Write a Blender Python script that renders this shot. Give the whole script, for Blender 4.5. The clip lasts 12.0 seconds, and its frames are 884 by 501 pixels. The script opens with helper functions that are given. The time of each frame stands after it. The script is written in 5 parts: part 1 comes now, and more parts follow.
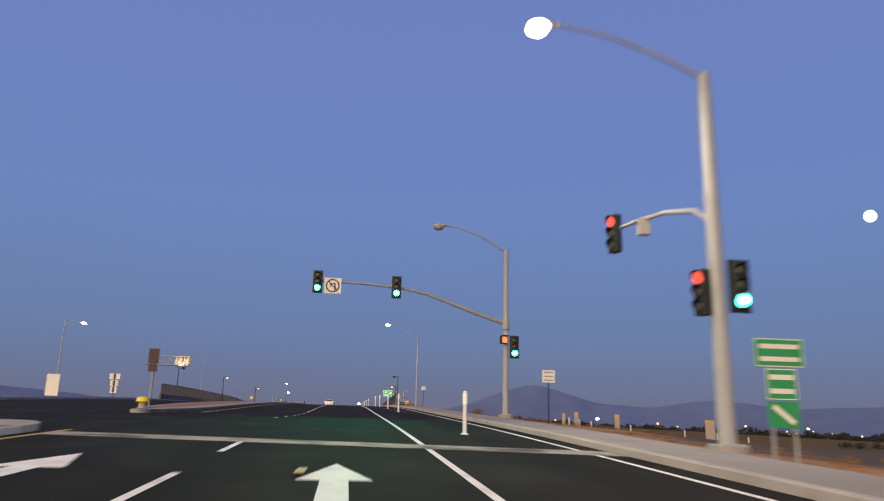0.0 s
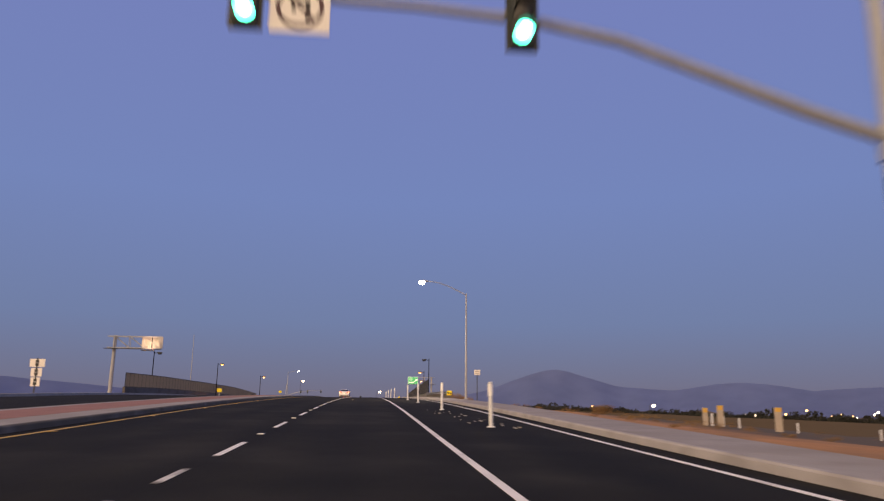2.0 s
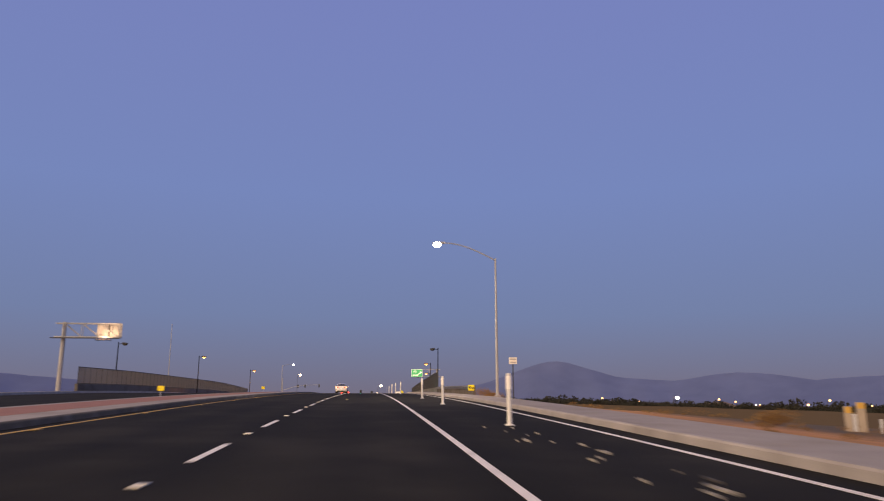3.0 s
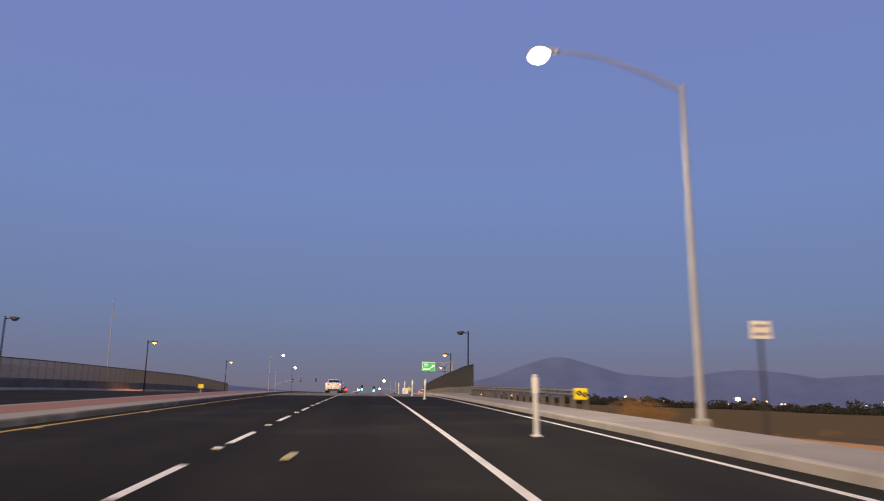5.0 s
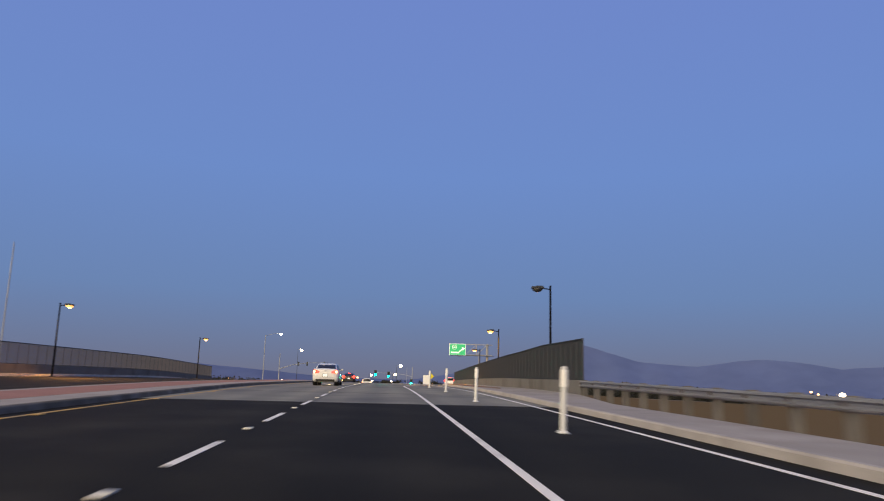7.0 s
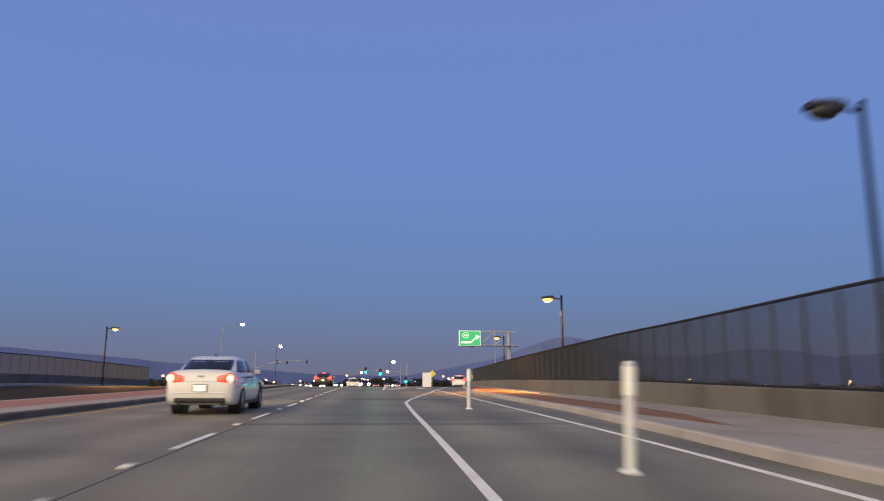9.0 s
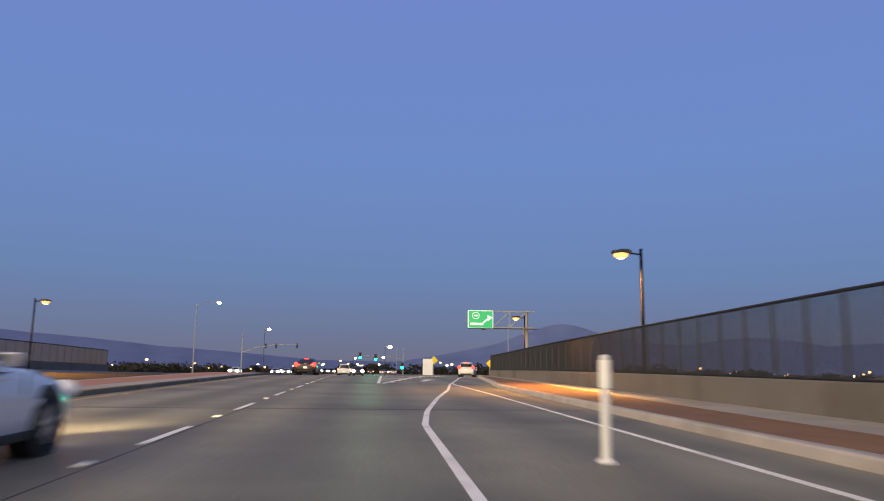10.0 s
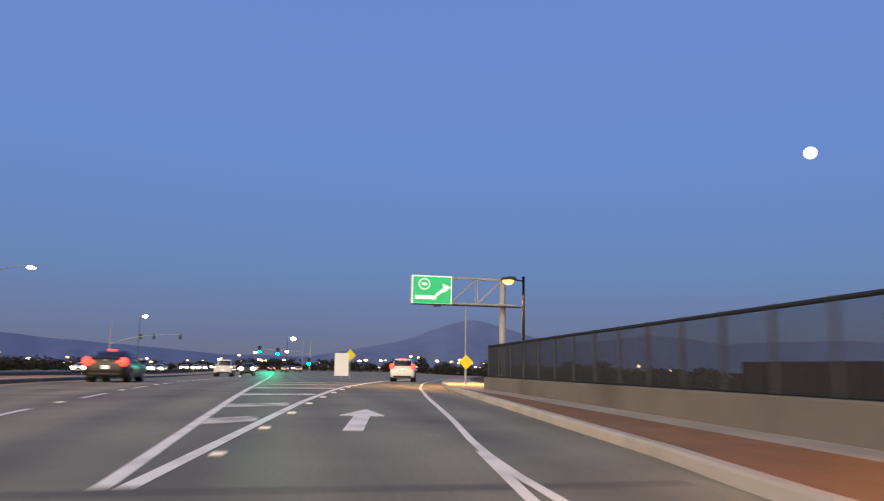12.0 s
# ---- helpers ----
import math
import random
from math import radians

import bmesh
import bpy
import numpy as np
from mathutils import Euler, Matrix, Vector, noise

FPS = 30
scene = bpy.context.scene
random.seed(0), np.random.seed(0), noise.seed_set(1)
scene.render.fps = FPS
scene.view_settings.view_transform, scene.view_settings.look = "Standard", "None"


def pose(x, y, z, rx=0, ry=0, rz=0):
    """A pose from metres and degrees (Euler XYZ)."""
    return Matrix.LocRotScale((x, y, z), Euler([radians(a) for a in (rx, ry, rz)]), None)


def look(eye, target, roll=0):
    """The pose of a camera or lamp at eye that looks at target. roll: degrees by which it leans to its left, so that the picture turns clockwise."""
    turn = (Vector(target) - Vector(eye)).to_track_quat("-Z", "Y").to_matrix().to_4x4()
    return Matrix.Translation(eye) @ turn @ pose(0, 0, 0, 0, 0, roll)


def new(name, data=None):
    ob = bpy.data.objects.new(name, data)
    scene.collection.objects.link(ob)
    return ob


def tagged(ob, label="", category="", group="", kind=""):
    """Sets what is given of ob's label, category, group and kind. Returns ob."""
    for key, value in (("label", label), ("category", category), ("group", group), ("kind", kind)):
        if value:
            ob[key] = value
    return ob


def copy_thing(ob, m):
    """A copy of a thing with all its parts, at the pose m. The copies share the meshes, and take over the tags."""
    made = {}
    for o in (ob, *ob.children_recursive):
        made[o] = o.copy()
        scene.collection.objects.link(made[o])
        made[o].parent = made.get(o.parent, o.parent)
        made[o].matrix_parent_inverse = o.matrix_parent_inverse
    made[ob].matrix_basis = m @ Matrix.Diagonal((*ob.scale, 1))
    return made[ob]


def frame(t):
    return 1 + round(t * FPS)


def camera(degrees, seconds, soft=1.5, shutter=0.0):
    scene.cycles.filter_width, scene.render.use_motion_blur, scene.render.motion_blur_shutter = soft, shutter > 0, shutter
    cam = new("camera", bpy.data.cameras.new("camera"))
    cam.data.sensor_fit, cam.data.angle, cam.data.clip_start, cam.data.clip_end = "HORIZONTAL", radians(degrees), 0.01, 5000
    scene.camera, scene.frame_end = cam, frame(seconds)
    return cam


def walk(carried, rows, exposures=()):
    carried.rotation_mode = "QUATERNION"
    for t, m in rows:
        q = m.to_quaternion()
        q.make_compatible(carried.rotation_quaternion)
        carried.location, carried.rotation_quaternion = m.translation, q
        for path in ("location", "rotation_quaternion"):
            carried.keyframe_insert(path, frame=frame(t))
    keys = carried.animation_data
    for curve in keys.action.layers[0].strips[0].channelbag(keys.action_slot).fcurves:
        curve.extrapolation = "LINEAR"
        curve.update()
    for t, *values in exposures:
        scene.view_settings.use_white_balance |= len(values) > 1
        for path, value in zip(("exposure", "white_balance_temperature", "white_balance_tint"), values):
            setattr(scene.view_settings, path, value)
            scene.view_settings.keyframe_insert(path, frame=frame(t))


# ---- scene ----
from collections import namedtuple

# ---- road profile: height of the carriageway along y ----
KNOTS = [(-80, -4.6), (-40, -2.0), (-20, -.96), (0, 0), (20, .84), (40, 1.68), (60, 2.41), (80, 3.01), (100, 3.54), (120, 3.99),
         (140, 4.25), (160, 4.47), (180, 4.62), (200, 4.45), (220, 4.2), (260, 3.85), (300, 3.65), (370, 3.45), (600, 2.0), (900, 0)]
KY = [k[0] for k in KNOTS]
KZ = [k[1] for k in KNOTS]


def Z(y):
    """Height of the road surface at y."""
    if y <= KY[0]:
        return KZ[0] + (y - KY[0]) * .06
    if y >= KY[-1]:
        return KZ[-1]
    i = max(j for j in range(len(KY)) if KY[j] <= y)
    i = min(i, len(KY) - 2)

    def slope(j):
        a, b = max(j - 1, 0), min(j + 1, len(KY) - 1)
        return (KZ[b] - KZ[a]) / (KY[b] - KY[a])
    h = KY[i + 1] - KY[i]
    u = (y - KY[i]) / h
    a, b = slope(i) * h, slope(i + 1) * h
    return ((2 * u**3 - 3 * u**2 + 1) * KZ[i] + (u**3 - 2 * u**2 + u) * a + (3 * u**2 - 2 * u**3) * KZ[i + 1] + (u**3 - u**2) * b)


# ---- camera ----
cam = camera(61.9, 12.0, soft=1.1, shutter=0.7)
PATH = [
    (0, 0.221, -22.340, -0.004, -7.26, 13.74, -1.37),
    (0.5, 0.261, -15.563, 0.332, -7.26, 13.68, -1.52),
    (1, 0.354, -8.582, 0.672, -7.20, 13.71, -0.92),
    (1.5, 0.393, -0.802, 1.036, -6.60, 13.76, -0.73),
    (2, 0.335, 6.900, 1.370, -5.73, 12.68, -0.56),
    (2.5, 0.354, 14.474, 1.683, -5.46, 12.12, -0.29),
    (2.7, 0.353, 17.528, 1.809, -5.57, 12.12, 0.11),
    (4.3, 0.415, 41.369, 2.805, -6.60, 11.74, -1.23),
    (4.5, 0.396, 43.700, 2.894, -6.02, 11.45, -0.97),
    (5, 0.342, 51.582, 3.189, -5.57, 11.72, -0.55),
    (5.5, 0.310, 58.810, 3.442, -5.43, 11.66, -0.41),
    (6, 0.366, 66.161, 3.679, -5.27, 11.95, -0.84),
    (6.5, 0.323, 73.814, 3.906, -4.67, 12.64, -0.91),
    (6.7, 0.316, 76.876, 3.993, -4.62, 10.74, -1.23),
    (8.3, 0.737, 101.262, 4.643, -4.40, 10.39, -1.56),
    (8.5, 0.766, 104.121, 4.713, -4.89, 10.10, -0.82),
    (9, 0.833, 111.204, 4.881, -5.07, 10.27, -0.20),
    (9.5, 0.823, 118.084, 5.026, -4.84, 9.63, -0.03),
    (10, 0.968, 124.843, 5.139, -5.45, 9.21, -0.71),
    (10.5, 1.164, 131.968, 5.229, -6.39, 9.49, -0.19),
    (11, 1.555, 139.286, 5.313, -8.66, 9.11, 0.40),
    (11.5, 2.094, 146.553, 5.399, -10.11, 9.18, -0.55),
    (12, 2.681, 153.922, 5.481, -12.40, 8.97, -1.02),
]
walk(cam, [(t, pose(x, y, z, 90 + p, r, w)) for t, x, y, z, w, p, r in PATH],
     exposures=[(0, 0.05, 6900, 9), (0.8, -0.08, 6650, 6), (1.5, 0.03, 6900, 10), (2.0, 0.07, 7600, 18), (2.5, 0.09, 7700, 19), (4.8, 0.12, 7600, 15), (5.4, .05, 6950, 9), (6, 0.02, 6600, 7), (6.5, 0.18, 6500, 4), (8.3, 0.14, 6500, 5), (9.5, .15, 6500, 5), (10.5, 0.17, 6700, 7), (11.4, .18, 6900, 9), (12, 0.17, 6250, 4)])

# ---- world: dusk sky, the sun just down behind the camera ----
SUN_AZ = 218
world = bpy.data.worlds.new("dusk")
scene.world = world
world.use_nodes = True
wn, wl = world.node_tree.nodes, world.node_tree.links
wn.clear()
w_out, w_bg = wn.new("ShaderNodeOutputWorld"), wn.new("ShaderNodeBackground")
sky = wn.new("ShaderNodeTexSky")
sky.sky_type, sky.sun_disc = "NISHITA", False
sky.sun_elevation, sky.sun_rotation = radians(1.0), radians(SUN_AZ)
sky.air_density, sky.dust_density, sky.ozone_density, sky.altitude = 1.0, 0.6, 4.0, 300
w_tc, w_sep, w_ramp = wn.new("ShaderNodeTexCoord"), wn.new("ShaderNodeSeparateXYZ"), wn.new("ShaderNodeValToRGB")
wl.new(w_tc.outputs["Generated"], w_sep.inputs[0])
wl.new(w_sep.outputs[2], w_ramp.inputs[0])
# dusk gradient by the sine of the elevation
DUSK = ((0.0, (.14, .14, .205)), (.04, (.134, .158, .27)), (.12, (.13, .197, .39)), (.28, (.138, .222, .505)), (.55, (.144, .206, .52)), (.8, (.10, .12, .25)), (1.0, (.08, .09, .16)))
w_el = w_ramp.color_ramp.elements
for i, (p, col) in enumerate(DUSK):
    e = w_el[i] if i < 2 else w_el.new(p)
    e.position, e.color = p, (*col, 1)
# afterglow towards the set sun
w_dot, w_max, w_pow = wn.new("ShaderNodeVectorMath"), wn.new("ShaderNodeMath"), wn.new("ShaderNodeMath")
w_dot.operation, w_max.operation, w_pow.operation = "DOT_PRODUCT", "MAXIMUM", "POWER"
w_dot.inputs[1].default_value = (math.sin(radians(SUN_AZ)), math.cos(radians(SUN_AZ)), .12)
wl.new(w_tc.outputs["Generated"], w_dot.inputs[0])
wl.new(w_dot.outputs["Value"], w_max.inputs[0])
w_max.inputs[1].default_value = 0
wl.new(w_max.outputs[0], w_pow.inputs[0])
w_pow.inputs[1].default_value = 2.2
w_glow = wn.new("ShaderNodeMix")
w_glow.data_type = "RGBA"
w_glow.inputs[6].default_value, w_glow.inputs[7].default_value = (0, 0, 0, 1), (2.6, 1.85, .82, 1)
wl.new(w_pow.outputs[0], w_glow.inputs[0])
w_add, w_nis = wn.new("ShaderNodeMix"), wn.new("ShaderNodeMix")
for q in (w_add, w_nis):
    q.data_type, q.blend_type = "RGBA", "ADD"
w_add.inputs[0].default_value, w_nis.inputs[0].default_value = 1, .02
wl.new(w_ramp.outputs[0], w_add.inputs[6])
wl.new(w_glow.outputs[2], w_add.inputs[7])
wl.new(w_add.outputs[2], w_nis.inputs[6])
wl.new(sky.outputs[0], w_nis.inputs[7])
wl.new(w_nis.outputs[2], w_bg.inputs[0])
w_bg.inputs[1].default_value = 1.0
wl.new(w_bg.outputs[0], w_out.inputs[0])

glow = bpy.data.lights.new("sun", "SUN")
glow.energy, glow.angle, glow.color = .9, radians(75), (1, .87, .73)
sun = new("sun", glow)
a = radians(SUN_AZ)
sun.matrix_world = look((0, 0, 50), (-math.sin(a) * 50, -math.cos(a) * 50, 50 - 12))

# ---- materials ----


def mat(name, color, rough=.6, metal=0.0, emit=None, power=0.0, vary=.15, scale=3.0, fine=60.0, bump=.0, spec=.5, wear=None, wear_scale=.5, coat=0.0, tracks=0.0, piece=0.0):
    """A principled material with variation at two scales; emit: a colour that it gives off."""
    m = bpy.data.materials.new(name)
    m.use_nodes = True
    n, l = m.node_tree.nodes, m.node_tree.links
    b = n["Principled BSDF"]
    b.inputs["Roughness"].default_value, b.inputs["Metallic"].default_value = rough, metal
    b.inputs["Specular IOR Level"].default_value = spec
    b.inputs["Coat Weight"].default_value = coat
    b.inputs["Base Color"].default_value = (*color, 1)
    if vary:
        geo = n.new("ShaderNodeNewGeometry")
        n1, n2 = n.new("ShaderNodeTexNoise"), n.new("ShaderNodeTexNoise")
        n1.inputs["Scale"].default_value, n1.inputs["Detail"].default_value = scale, 4
        n2.inputs["Scale"].default_value, n2.inputs["Detail"].default_value = fine, 2
        for q in (n1, n2):
            l.new(geo.outputs["Position"], q.inputs["Vector"])
        add = n.new("ShaderNodeMath")
        add.operation = "ADD"
        l.new(n1.outputs[0], add.inputs[0])
        l.new(n2.outputs[0], add.inputs[1])
        mr = n.new("ShaderNodeMapRange")
        mr.inputs[1].default_value, mr.inputs[2].default_value = .6, 1.4
        mr.inputs[3].default_value, mr.inputs[4].default_value = 1 - vary, 1 + vary
        l.new(add.outputs[0], mr.inputs[0])
        hsv = n.new("ShaderNodeHueSaturation")
        hsv.inputs["Color"].default_value = (*color, 1)
        l.new(mr.outputs[0], hsv.inputs["Value"])
        last = hsv.outputs[0]
        if piece:
            # each slab has its own shade
            info = n.new("ShaderNodeObjectInfo")
            pr = n.new("ShaderNodeMapRange")
            pr.inputs[3].default_value, pr.inputs[4].default_value = 1 - piece, 1 + piece
            l.new(info.outputs["Random"], pr.inputs[0])
            hs3 = n.new("ShaderNodeHueSaturation")
            l.new(last, hs3.inputs["Color"])
            l.new(pr.outputs[0], hs3.inputs["Value"])
            last = hs3.outputs[0]
        if wear:
            n3 = n.new("ShaderNodeTexNoise")
            n3.inputs["Scale"].default_value, n3.inputs["Detail"].default_value = wear_scale, 6
            l.new(geo.outputs["Position"], n3.inputs["Vector"])
            ramp = n.new("ShaderNodeValToRGB")
            ramp.color_ramp.elements[0].position, ramp.color_ramp.elements[1].position = .5, .68
            l.new(n3.outputs[0], ramp.inputs[0])
            mx = n.new("ShaderNodeMix")
            mx.data_type = "RGBA"
            l.new(ramp.outputs[0], mx.inputs[0])
            l.new(last, mx.inputs[6])
            mx.inputs[7].default_value = (*wear, 1)
            last = mx.outputs[2]
        l.new(last, b.inputs["Base Color"])
        if bump:
            bp = n.new("ShaderNodeBump")
            bp.inputs["Strength"].default_value, bp.inputs["Distance"].default_value = bump, .02
            l.new(add.outputs[0], bp.inputs["Height"])
            l.new(bp.outputs[0], b.inputs["Normal"])
    if tracks:
        # darker, polished wheel paths along the lanes, broken up by noise
        px = n.new("ShaderNodeSeparateXYZ")
        l.new(geo.outputs["Position"], px.inputs[0])
        wob = n.new("ShaderNodeTexNoise")
        wob.inputs["Scale"].default_value, wob.inputs["Detail"].default_value = .25, 3
        stretch = n.new("ShaderNodeMapping")
        stretch.inputs["Scale"].default_value = (2.5, .12, 1)
        l.new(geo.outputs["Position"], stretch.inputs["Vector"])
        l.new(stretch.outputs[0], wob.inputs["Vector"])
        ph = n.new("ShaderNodeMath")
        ph.operation = "MULTIPLY_ADD"
        ph.inputs[1].default_value, ph.inputs[2].default_value = math.tau / 1.83, math.pi
        l.new(px.outputs[0], ph.inputs[0])
        cs = n.new("ShaderNodeMath")
        cs.operation = "COSINE"
        l.new(ph.outputs[0], cs.inputs[0])
        am = n.new("ShaderNodeMath")
        am.operation = "MULTIPLY_ADD"
        am.inputs[1].default_value = .22
        l.new(cs.outputs[0], am.inputs[0])
        l.new(wob.outputs[0], am.inputs[2])
        tr = n.new("ShaderNodeMapRange")
        tr.inputs[1].default_value, tr.inputs[2].default_value = .2, .8
        tr.inputs[3].default_value, tr.inputs[4].default_value = 1 - tracks, 1 + tracks
        l.new(am.outputs[0], tr.inputs[0])
        hs2 = n.new("ShaderNodeHueSaturation")
        l.new(last, hs2.inputs["Color"])
        l.new(tr.outputs[0], hs2.inputs["Value"])
        l.new(hs2.outputs[0], b.inputs["Base Color"])
    if emit:
        b.inputs["Emission Color"].default_value = (*emit, 1)
        b.inputs["Emission Strength"].default_value = power
    return m


M_ASPHALT = mat("asphalt", (.0138, .0127, .0083), .85, spec=.12, vary=.45, scale=.6, fine=22, bump=.3, wear=(.025, .0235, .018), wear_scale=.35, tracks=.22)
M_DECK = mat("concrete_deck", (.208, .2, .152), .62, spec=.35, vary=.3, scale=.5, fine=20, bump=.18, wear=(.135, .128, .1), wear_scale=.22, tracks=.2)
M_CONCRETE = mat("concrete", (.318, .302, .298), .85, vary=.16, scale=1.2, fine=50, bump=.2, wear=(.28, .26, .235), wear_scale=.6)
M_KERB = mat("kerb_concrete", (.4, .383, .376), .85, vary=.18, scale=1.5, fine=40, bump=.2, wear=(.31, .295, .285), wear_scale=.9)
M_DARKKERB = mat("dark_kerb", (.115, .105, .085), .85, vary=.3, scale=1.5, fine=40, bump=.2, wear=(.2, .19, .175), wear_scale=1.2)
M_SLAB = mat("paving_concrete", (.318, .302, .298), .85, vary=.2, scale=1.2, fine=35, bump=.2, wear=(.27, .25, .235), wear_scale=.6, piece=.09)
M_WALL = mat("wall_concrete", (.14, .136, .129), .85, vary=.14, scale=.9, fine=40, bump=.15, wear=(.095, .089, .081), wear_scale=.4)
M_RED = mat("stamped_red_concrete", (.2, .108, .052), .8, vary=.3, scale=1.5, fine=18, bump=.4, wear=(.165, .088, .05), wear_scale=.8, piece=.07)
M_PINK = mat("faded_red_concrete", (.3, .15, .12), .8, vary=.2, scale=1.5, fine=30, bump=.3)
M_DARKGALV = mat("darker_galvanized_steel", (.29, .31, .36), .75, metal=.05, vary=.15, scale=2, fine=25)
M_DIRT = mat("dry_ground", (.42, .205, .078), .95, vary=.3, scale=.35, fine=12, bump=.4, wear=(.26, .145, .068), wear_scale=.25)
# earth near the road, duller land farther off, with a ragged edge between
gn, gl = M_DIRT.node_tree.nodes, M_DIRT.node_tree.links
g_pos, g_sep, g_abs, g_noise, g_mul, g_add, g_map, g_mix = (gn.new(k) for k in ("ShaderNodeNewGeometry", "ShaderNodeSeparateXYZ", "ShaderNodeMath", "ShaderNodeTexNoise", "ShaderNodeMath", "ShaderNodeMath", "ShaderNodeMapRange", "ShaderNodeMix"))
g_off = gn.new("ShaderNodeMath")
g_off.operation, g_abs.operation, g_mul.operation, g_add.operation = "ADD", "ABSOLUTE", "MULTIPLY", "ADD"
g_off.inputs[1].default_value = 9.5
g_noise.inputs["Scale"].default_value, g_noise.inputs["Detail"].default_value = .12, 6
g_mul.inputs[1].default_value = 16
g_map.inputs[1].default_value, g_map.inputs[2].default_value = 34, 40
g_mix.data_type = "RGBA"
gl.new(g_pos.outputs["Position"], g_sep.inputs[0])
gl.new(g_sep.outputs[0], g_off.inputs[0])
gl.new(g_off.outputs[0], g_abs.inputs[0])
gl.new(g_pos.outputs["Position"], g_noise.inputs["Vector"])
gl.new(g_noise.outputs[0], g_mul.inputs[0])
gl.new(g_abs.outputs[0], g_add.inputs[0])
gl.new(g_mul.outputs[0], g_add.inputs[1])
gl.new(g_add.outputs[0], g_map.inputs[0])
gl.new(g_map.outputs[0], g_mix.inputs[0])
g_bsdf = gn["Principled BSDF"]
gl.new(g_bsdf.inputs["Base Color"].links[0].from_socket, g_mix.inputs[6])
g_mix.inputs[7].default_value = (.085, .063, .041, 1)
gl.new(g_mix.outputs[2], g_bsdf.inputs["Base Color"])
M_WHITE = mat("road_paint_white", (.9, .89, .87), .55, vary=.1, scale=2, fine=45, wear=(.66, .65, .63), wear_scale=1.3)
M_OLDPAINT = mat("worn_paint", (.66, .65, .63), .7, vary=.3, scale=2, fine=40, wear=(.14, .135, .13), wear_scale=1.6)
M_TAR = mat("joint_tar", (.06, .056, .05), .6, vary=.3, scale=3, fine=30)
M_STOPLINE = mat("faded_stop_line", (.34, .33, .29), .75, vary=.35, scale=2, fine=30, wear=(.06, .058, .055), wear_scale=1.1)
M_YELLOW = mat("road_paint_yellow", (.62, .38, .05), .55, vary=.15, scale=2, fine=45, wear=(.3, .2, .05), wear_scale=1.3)
M_PALEYELLOW = mat("faded_yellow", (.5, .46, .22), .6, vary=.3, scale=4, fine=40)
M_GALV = mat("galvanized_steel", (.35, .37, .41), .72, metal=.08, vary=.12, scale=2, fine=25)
M_DARKSTEEL = mat("dark_steel", (.03, .035, .045), .5, metal=.3, vary=.1)
M_RAIL = mat("matt_dark_rail", (.022, .027, .038), .85, vary=.1, spec=.15)
M_POST = mat("matt_bronze_post", (.007, .007, .009), .95, vary=.1, spec=.04)
M_FENCEPOST = mat("weathered_fence_post", (.055, .06, .075), .8, vary=.15, spec=.2)
M_MESH = mat("fence_wire", (.03, .034, .043), .6, metal=.2, vary=.1)
M_GREYMESH = mat("galvanized_wire", (.11, .11, .135), .7, vary=.15)
M_PLASTIC = mat("white_plastic", (.68, .7, .73), .45, vary=.05)
M_REFLECT = mat("reflective_sheeting", (.88, .89, .9), .3, vary=.03)
M_SIGWHITE = mat("sign_white", (.78, .77, .74), .4, vary=.05)
M_SIGBACK = mat("sign_back_aluminium", (.4, .4, .4), .5, metal=.5, vary=.08)
# freeway sign colours: emission imitates light falling on the green and white sheeting
M_SIGGREENGLOW = mat("sign_green", (.025, .34, .12), .4, vary=.08, emit=(.09, .95, .36), power=.3)
M_SIGLIT = mat("sign_white_glow", (.8, .85, .8), .4, vary=.03, emit=(.75, 1, .8), power=.5)
M_STREETGREEN = mat("street_sign_green", (.02, .3, .11), .4, vary=.06)
M_SIGYELLOW = mat("sign_yellow", (.85, .7, .02), .4, vary=.04)
M_BLACK = mat("matt_black", (.012, .012, .013), .5, vary=.1)
M_SIGRED = mat("sign_red", (.05, .011, .022), .45, vary=.05)
M_HOUSING = mat("signal_housing", (.012, .02, .018), .5, vary=.1)
M_GREENLENS = mat("green_lens", (.1, .8, .6), .3, emit=(.012, 1, .6), power=10, vary=0)
M_REDLENS = mat("red_lens", (.5, .02, .02), .3, emit=(1, .1, .06), power=1.3, vary=0)
M_AMBERHAND = mat("walk_signal_face", (.8, .3, .05), .3, emit=(1, .24, .08), power=1.1, vary=0)
M_LENSOFF = mat("unlit_lamp_glass", (.26, .28, .32), .25, vary=.05)
M_DARKLENS = mat("dark_lens", (.03, .03, .03), .25, vary=0)
M_LAMPWHITE = mat("lamp_lens_lit", (1, .95, .85), .3, emit=(1, .86, .66), power=30, vary=0)
M_LAMPORANGE = mat("sodium_lens_lit", (1, .7, .3), .3, emit=(1, .4, .09), power=1.7, vary=0)
M_SODIUMCORE = mat("sodium_lamp_core", (1, .8, .5), .3, emit=(1, .62, .28), power=9, vary=0)
M_LAMPFAR = mat("far_lamp_lit", (1, .95, .85), .3, emit=(1, .76, .48), power=16, vary=0)
M_LAMPFARO = mat("far_lamp_amber", (1, .8, .5), .3, emit=(1, .5, .17), power=5, vary=0)
M_CARWHITE = mat("car_paint_white", (.8, .8, .8), .22, vary=.03, scale=2, coat=.6)
M_CARDARK = mat("car_paint_black", (.013, .011, .012), .3, vary=.05, coat=.3)
M_CARSILVER = mat("car_paint_silver", (.4, .4, .42), .3, metal=.5, vary=.03, coat=.6)
M_GLASSDARK = mat("tinted_glass", (.012, .012, .016), .06, vary=0, spec=.7)
M_TYRE = mat("tyre_rubber", (.015, .015, .016), .85, vary=.15)
M_RIM = mat("alloy_rim", (.5, .5, .52), .3, metal=.8, vary=.05)
